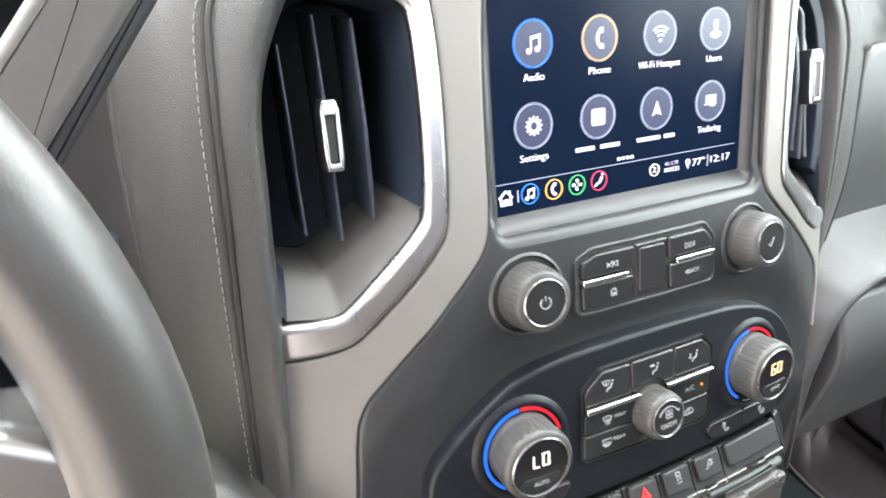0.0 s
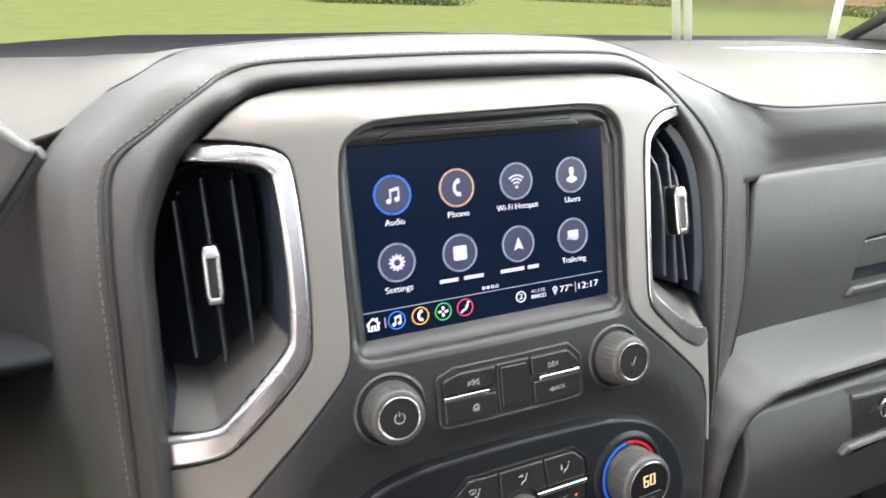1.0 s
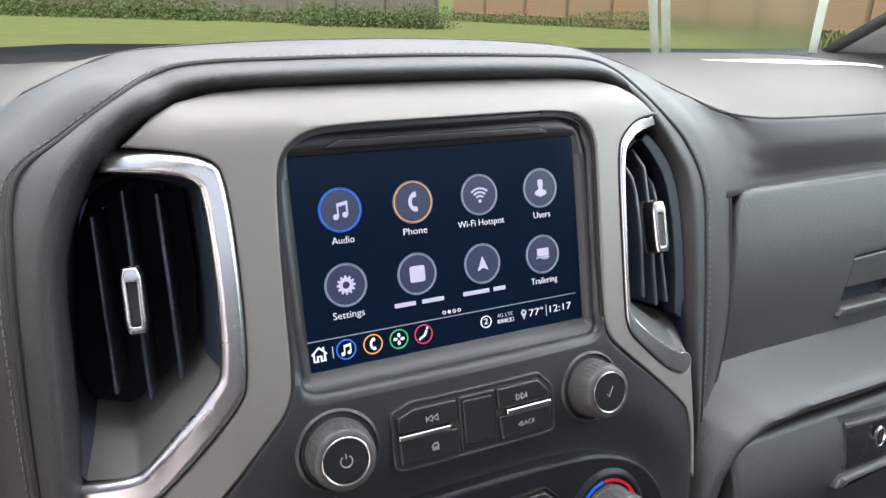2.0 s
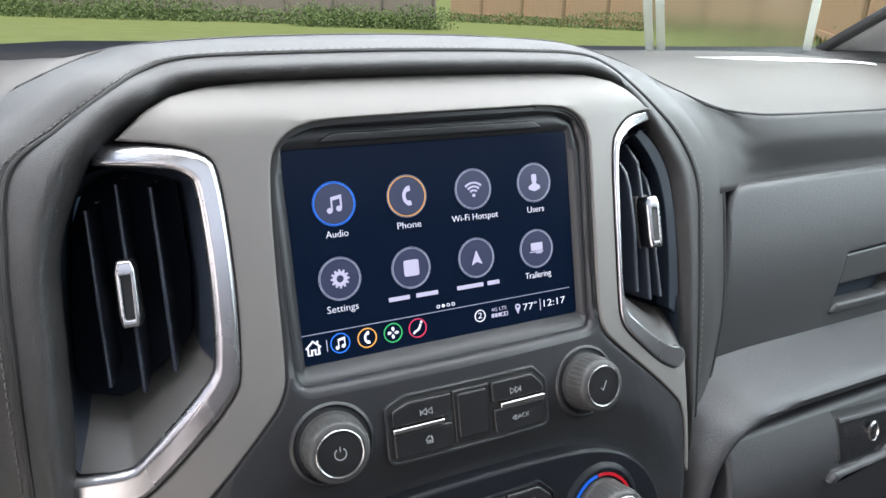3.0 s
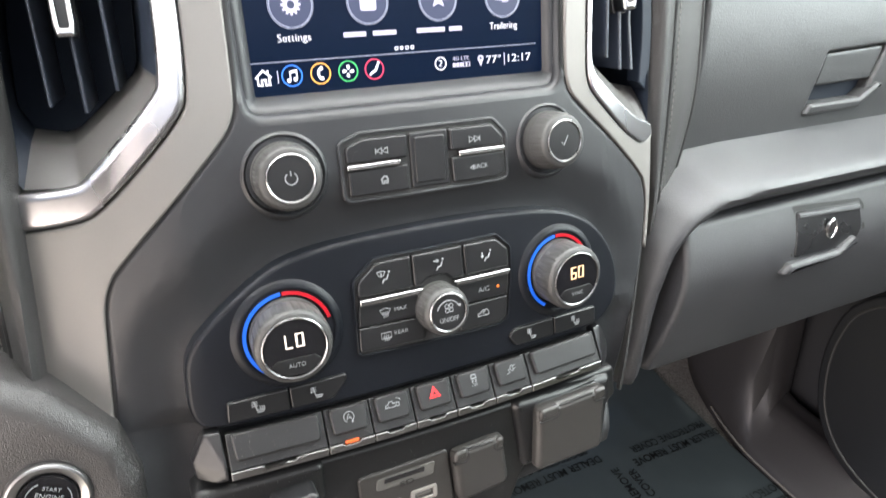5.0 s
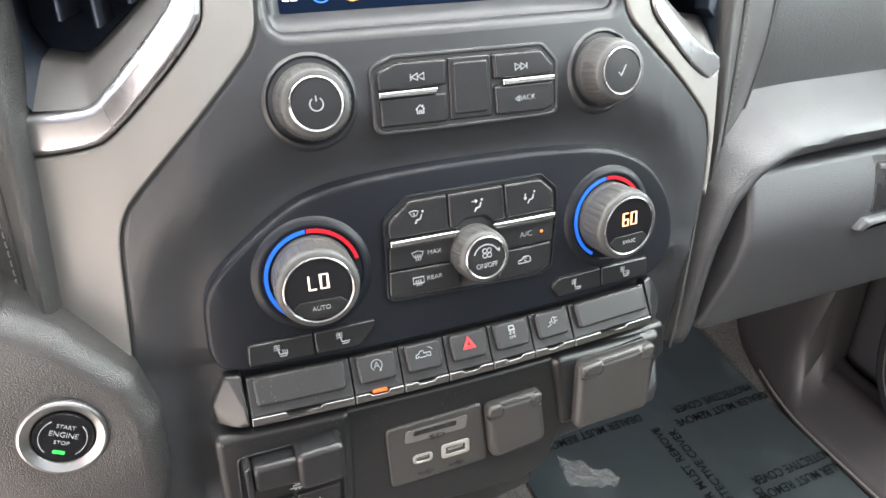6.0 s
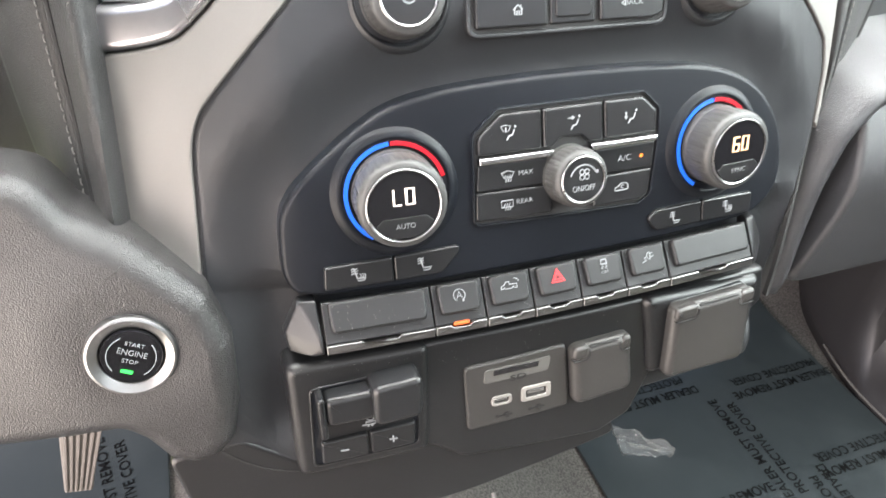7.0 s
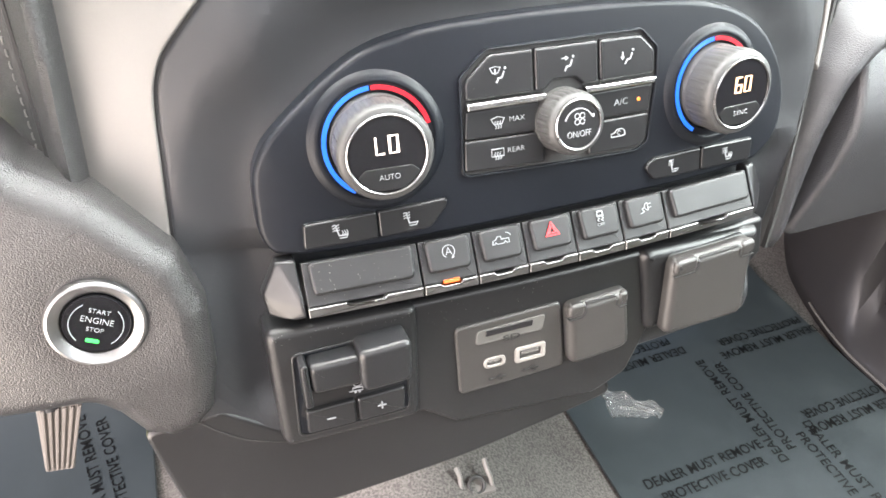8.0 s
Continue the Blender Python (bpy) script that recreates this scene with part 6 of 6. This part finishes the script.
# Crumpled clear film beside the mat.
CLEAR = clear("clear_film", (0.97, 0.99, 0.99), 1.40, 0.05)
CLEAR.node_tree.nodes["Principled BSDF"].inputs["Transmission Weight"].default_value = 0.97
rows = [[(.318 + .080 * u + .012 * v, .285 + (.055 * (1 - .8 * u)) * v - .020 * u, FLOOR_Z + .022 + .014 * (1 - u) + .016 * noise.noise((u * 4, v * 5, 1)) + .006 * noise.noise((u * 11, v * 13, 4))) for u in np.linspace(0, 1, 40)] for v in np.linspace(0, 1, 28)]
film = thing("crumpled_film", (.34, .34, FLOOR_Z), "crumpled scrap of clear protective film", "plastic film", "", LEVEL)
scrap = part("sheet", sheet(rows), CLEAR, film)
solid(scrap, .0004)
scrap.visible_shadow = False

# Metal clip that stands on the carpet.
clip = thing("floor_clip", (.063, .20, -.10), "small satin metal clip standing on the carpet", "clip", "", LEVEL)
cz = floor_z(.063, .20)
part("foot", block((.034, .184, cz), (.078, .206, cz + .006), .002), RIMPALE, clip)
for s in (-1, 1):
    part("prong", tube([(.056 + s * .019, .190, cz + .002), (.056 + s * .019, .196, cz + .012), (.056 + s * .017, .206, cz + .020), (.056 + s * .018, .216, cz + .024)], .0030, 8), RIMPALE, clip)
part("ring", tube([(.056 + .0095 * math.cos(a), .194 + .0075 * math.sin(a), cz + .010 + .006 * math.sin(a)) for a in np.linspace(0, 2 * math.pi, 25)[:-1]], .0024, 8, closed=True), GRIP, clip)

# Brake pedal with a ribbed rubber pad.
pedal = thing("brake_pedal", (-.40, .42, -.09), "ribbed grey rubber brake pedal", "pedal", "", LEVEL)
PED = pose(-.400, .420, -.088, 78, 0, 0)
RUBBER = material("grey_rubber", (0.16, 0.145, 0.13), 0.6, bump=0.2, bump_scale=1200)
part("pad", plate(rounded([(-.028, -.048), (.004, -.054), (.037, .046), (-.010, .052)], .005), local(PED), -.008, .0, .003), RUBBER, pedal, "grey rubber pad")
for i in range(6):
    x, y = -.0250 + i * .0052, -.006 + i * .0078
    part("rib", plate(rounded([(x, -.044 - i * .001), (x + .0030, -.0446 - i * .001), (y + .0046, .045 - i * .001), (y, .045 - i * .001)], .001), local(PED), -.001, .0042, .0012), RUBBER, pedal)
part("arm", tube([(-.395, .435, -.05), (-.390, .47, .05), (-.385, .50, .20), (-.385, .50, .40)], .012, 10), PLASTIC, pedal)

# Passenger's side trim of the footwell and sill.
side_line = spline([(.80, -.30), (.792, .0), (.786, .22), (.792, .31), (.818, .40), (.852, .48), (.905, .56), (.945, .60)], 40)


def low(y):
    """1 along the low door sill, 0 at the tall kick panel ahead of it."""
    t = max(0.0, min(1.0, (.345 - y) / .07))
    return t * t * (3 - 2 * t)


kick = [[Vector((p[0] + out_by, p[1] + .3 * out_by, FLOOR_Z + up)) for out_by, up in ((0, -.005), (.002, .02), (.012 + .05 * low(p[1]), .10 - .022 * low(p[1])), (.030 + .06 * low(p[1]), .24 - .16 * low(p[1])), (.045 + .07 * low(p[1]), .40 - .32 * low(p[1])), (.055 + .08 * low(p[1]), .62 - .56 * low(p[1])))] for p in side_line]
SILL = material("grey_sill_trim", (0.036, 0.034, 0.035), 0.42, bump=0.15, bump_scale=1400)
solid(structure("sill_trim", sheet([spline(r, 20) for r in kick]), SILL, "grey plastic trim along the door sill and footwell", "trim", LEVEL), .004)
structure("sill_edge", tube([Vector((p[0] - .004, p[1] - .004, floor_z(p[0], p[1]) + .016)) for p in side_line[:30]], .0022, 8), RIMPALE, "pale thin edge of the film along the footwell side", "trim", LEVEL)

# ---- windscreen foot: cowl, passenger's pillar, paper strip, document sleeve ----
structure("cowl", loft([[(x, y - .28 * (x / .95) ** 2, z - .012 * max(0.0, (x - .1) / .3) - .03 * max(0.0, (-x - .2) / .4)) for x in np.linspace(-.95, .95, 31)] for y, z in ((.325, .735), (.345, .785), (.37, .7950), (.41, .7945), (.43, .66))], 16), SEAM, "black cowl at the foot of the windscreen", "cowl")
pil = [(.650, .275, .760), (.662, .235, .783), (.678, .183, .812), (.70, .10, .86), (.76, -.10, .98), (.84, -.33, 1.15), (.88, -.45, 1.28)]
rows = []
for i, p in enumerate(spline(pil, 24)):
    p = Vector(p)
    rows.append([p, p + Vector((.015, -.012, .004)), p + Vector((.06, -.04, -.01)), p + Vector((.16, -.09, -.06)), p + Vector((.30, -.12, -.12))])
solid(structure("pillar_front", sheet([spline(r, 14) for r in rows]), PILLAR, "pale grey trim of the windscreen pillar", "pillar"), .004)
structure("pillar_seal", tube([Vector(p) + Vector((-.004, .004, .002)) for p in spline(pil, 30)], .007, 10), SEAM, "black seal along the windscreen pillar", "seal")
PAPER = material("white_paper", (0.75, 0.74, 0.70), 0.8, bump=0.1, bump_scale=800)
strip = thing("paper_strip", (.52, .22, .765), "white paper strip lying on the dashboard top", "paper")
rows = [[a + Vector((0, 0, .0025)), b + Vector((0, 0, .0025))] for a, b in zip(spline([(.388, .247, .770), (.457, .229, .765), (.549, .208, .759), (.628, .194, .755), (.658, .183, .751)], 20), spline([(.406, .269, .775), (.487, .249, .770), (.579, .224, .763), (.650, .204, .757), (.664, .190, .753)], 20))]
solid(part("strip", sheet(rows), PAPER, strip), .0006)
sleeve = thing("document_sleeve", (.55, .33, .83), "clear plastic document sleeve stuck inside the windscreen", "document sleeve")
WELD = clear("welded_plastic", (0.96, 0.98, 0.96), 1.2, 0.3)
WELD.node_tree.nodes["Principled BSDF"].inputs["Transmission Weight"].default_value = 0.8
SLEEVE = clear("sleeve_plastic", (0.93, 0.97, 0.93), 1.03, 0.25)


def windscreen_point(x, z, gap=0.0):
    return Vector((x, .52 - (z - .70) / .60 - .30 * (x / .95) ** 2 - gap, z))


def sleeve_to(x, z, h):
    return windscreen_point(x, z, .006 + h)


left, right, low, high = .440, .640, .772, .900


def skew(x, z):
    """The sleeve's upright edges follow the rake of the glass."""
    return x - 1.28 * (z - low), z


leaf = part("pocket", plate(rounded([skew(left, low), skew(right, low), skew(right, high), skew(left, high)], .006), sleeve_to, 0, .0012, .0004, step=.02), SLEEVE, sleeve, "clear pocket")
leaf.visible_shadow = False
for x in (left + .004, left + .018, right - .006):
    part("welded_edge", stroke([skew(x, low + (high - low) * i / 8) for i in range(9)], .006, sleeve_to, .0012, .0020), WELD, sleeve, "pale welded edge")

# Lower part of the passenger's door: dark pocket panel with a piped border.
pocket = thing("door_pocket", (.84, .0, .0), "dark carpeted pocket panel at the foot of the passenger door", "door pocket")
to_door = lambda y, z, h: Vector((.850 - h, y, z))
ring_line = [Vector(p) for p in spline([(-.45, -.20), (-.10, -.188), (.08, -.165), (.18, -.125), (.232, -.06), (.248, .02), (.240, .10), (.210, .165), (.13, .205), (-.10, .222), (-.45, .23)], 70)]
part("panel", plate(ring_line, to_door, -.08, .010, .006, steps=4), PLASTIC, pocket, "dark panel")
inner_line = inset(ring_line if area2(ring_line) > 0 else ring_line[::-1], .016)
part("piping", tube([to_door(p.x, p.y, .010) for p in inner_line], .0022, 8, closed=True), GRIP, pocket, "pale piping")

# Fine dust on the blank switch cover, the lower panel and the brake control.
dust_rng = random.Random(11)
specks = []
for _ in range(40):
    m = ledge_frame(dust_rng.uniform(-.128, -.082)) @ Matrix.Translation((0, dust_rng.uniform(.003, .019), .0036))
    specks.append(dot(0, 0, dust_rng.uniform(.00008, .00019), m, .0002, 5))
for _ in range(40):
    x, z = dust_rng.gauss(-.045, .030), dust_rng.uniform(.382, .396)
    if -.076 < x < .04:
        specks.append(dot(0, 0, dust_rng.uniform(.00008, .00018), face_frame(x, z, .0031), .0002, 5))
for _ in range(30):
    specks.append(dot(0, 0, dust_rng.uniform(.00008, .00018), face_frame(dust_rng.uniform(-.150, -.082), dust_rng.uniform(.391, .397), .0061), .0002, 5))
FLECK = material("dust_fleck", (0.22, 0.21, 0.20), 0.9)
dust = structure("dust", merge(*specks), FLECK, "fine pale dust specks on the switches and lower panel", "dust")
tagged(dust, kind="stuff")
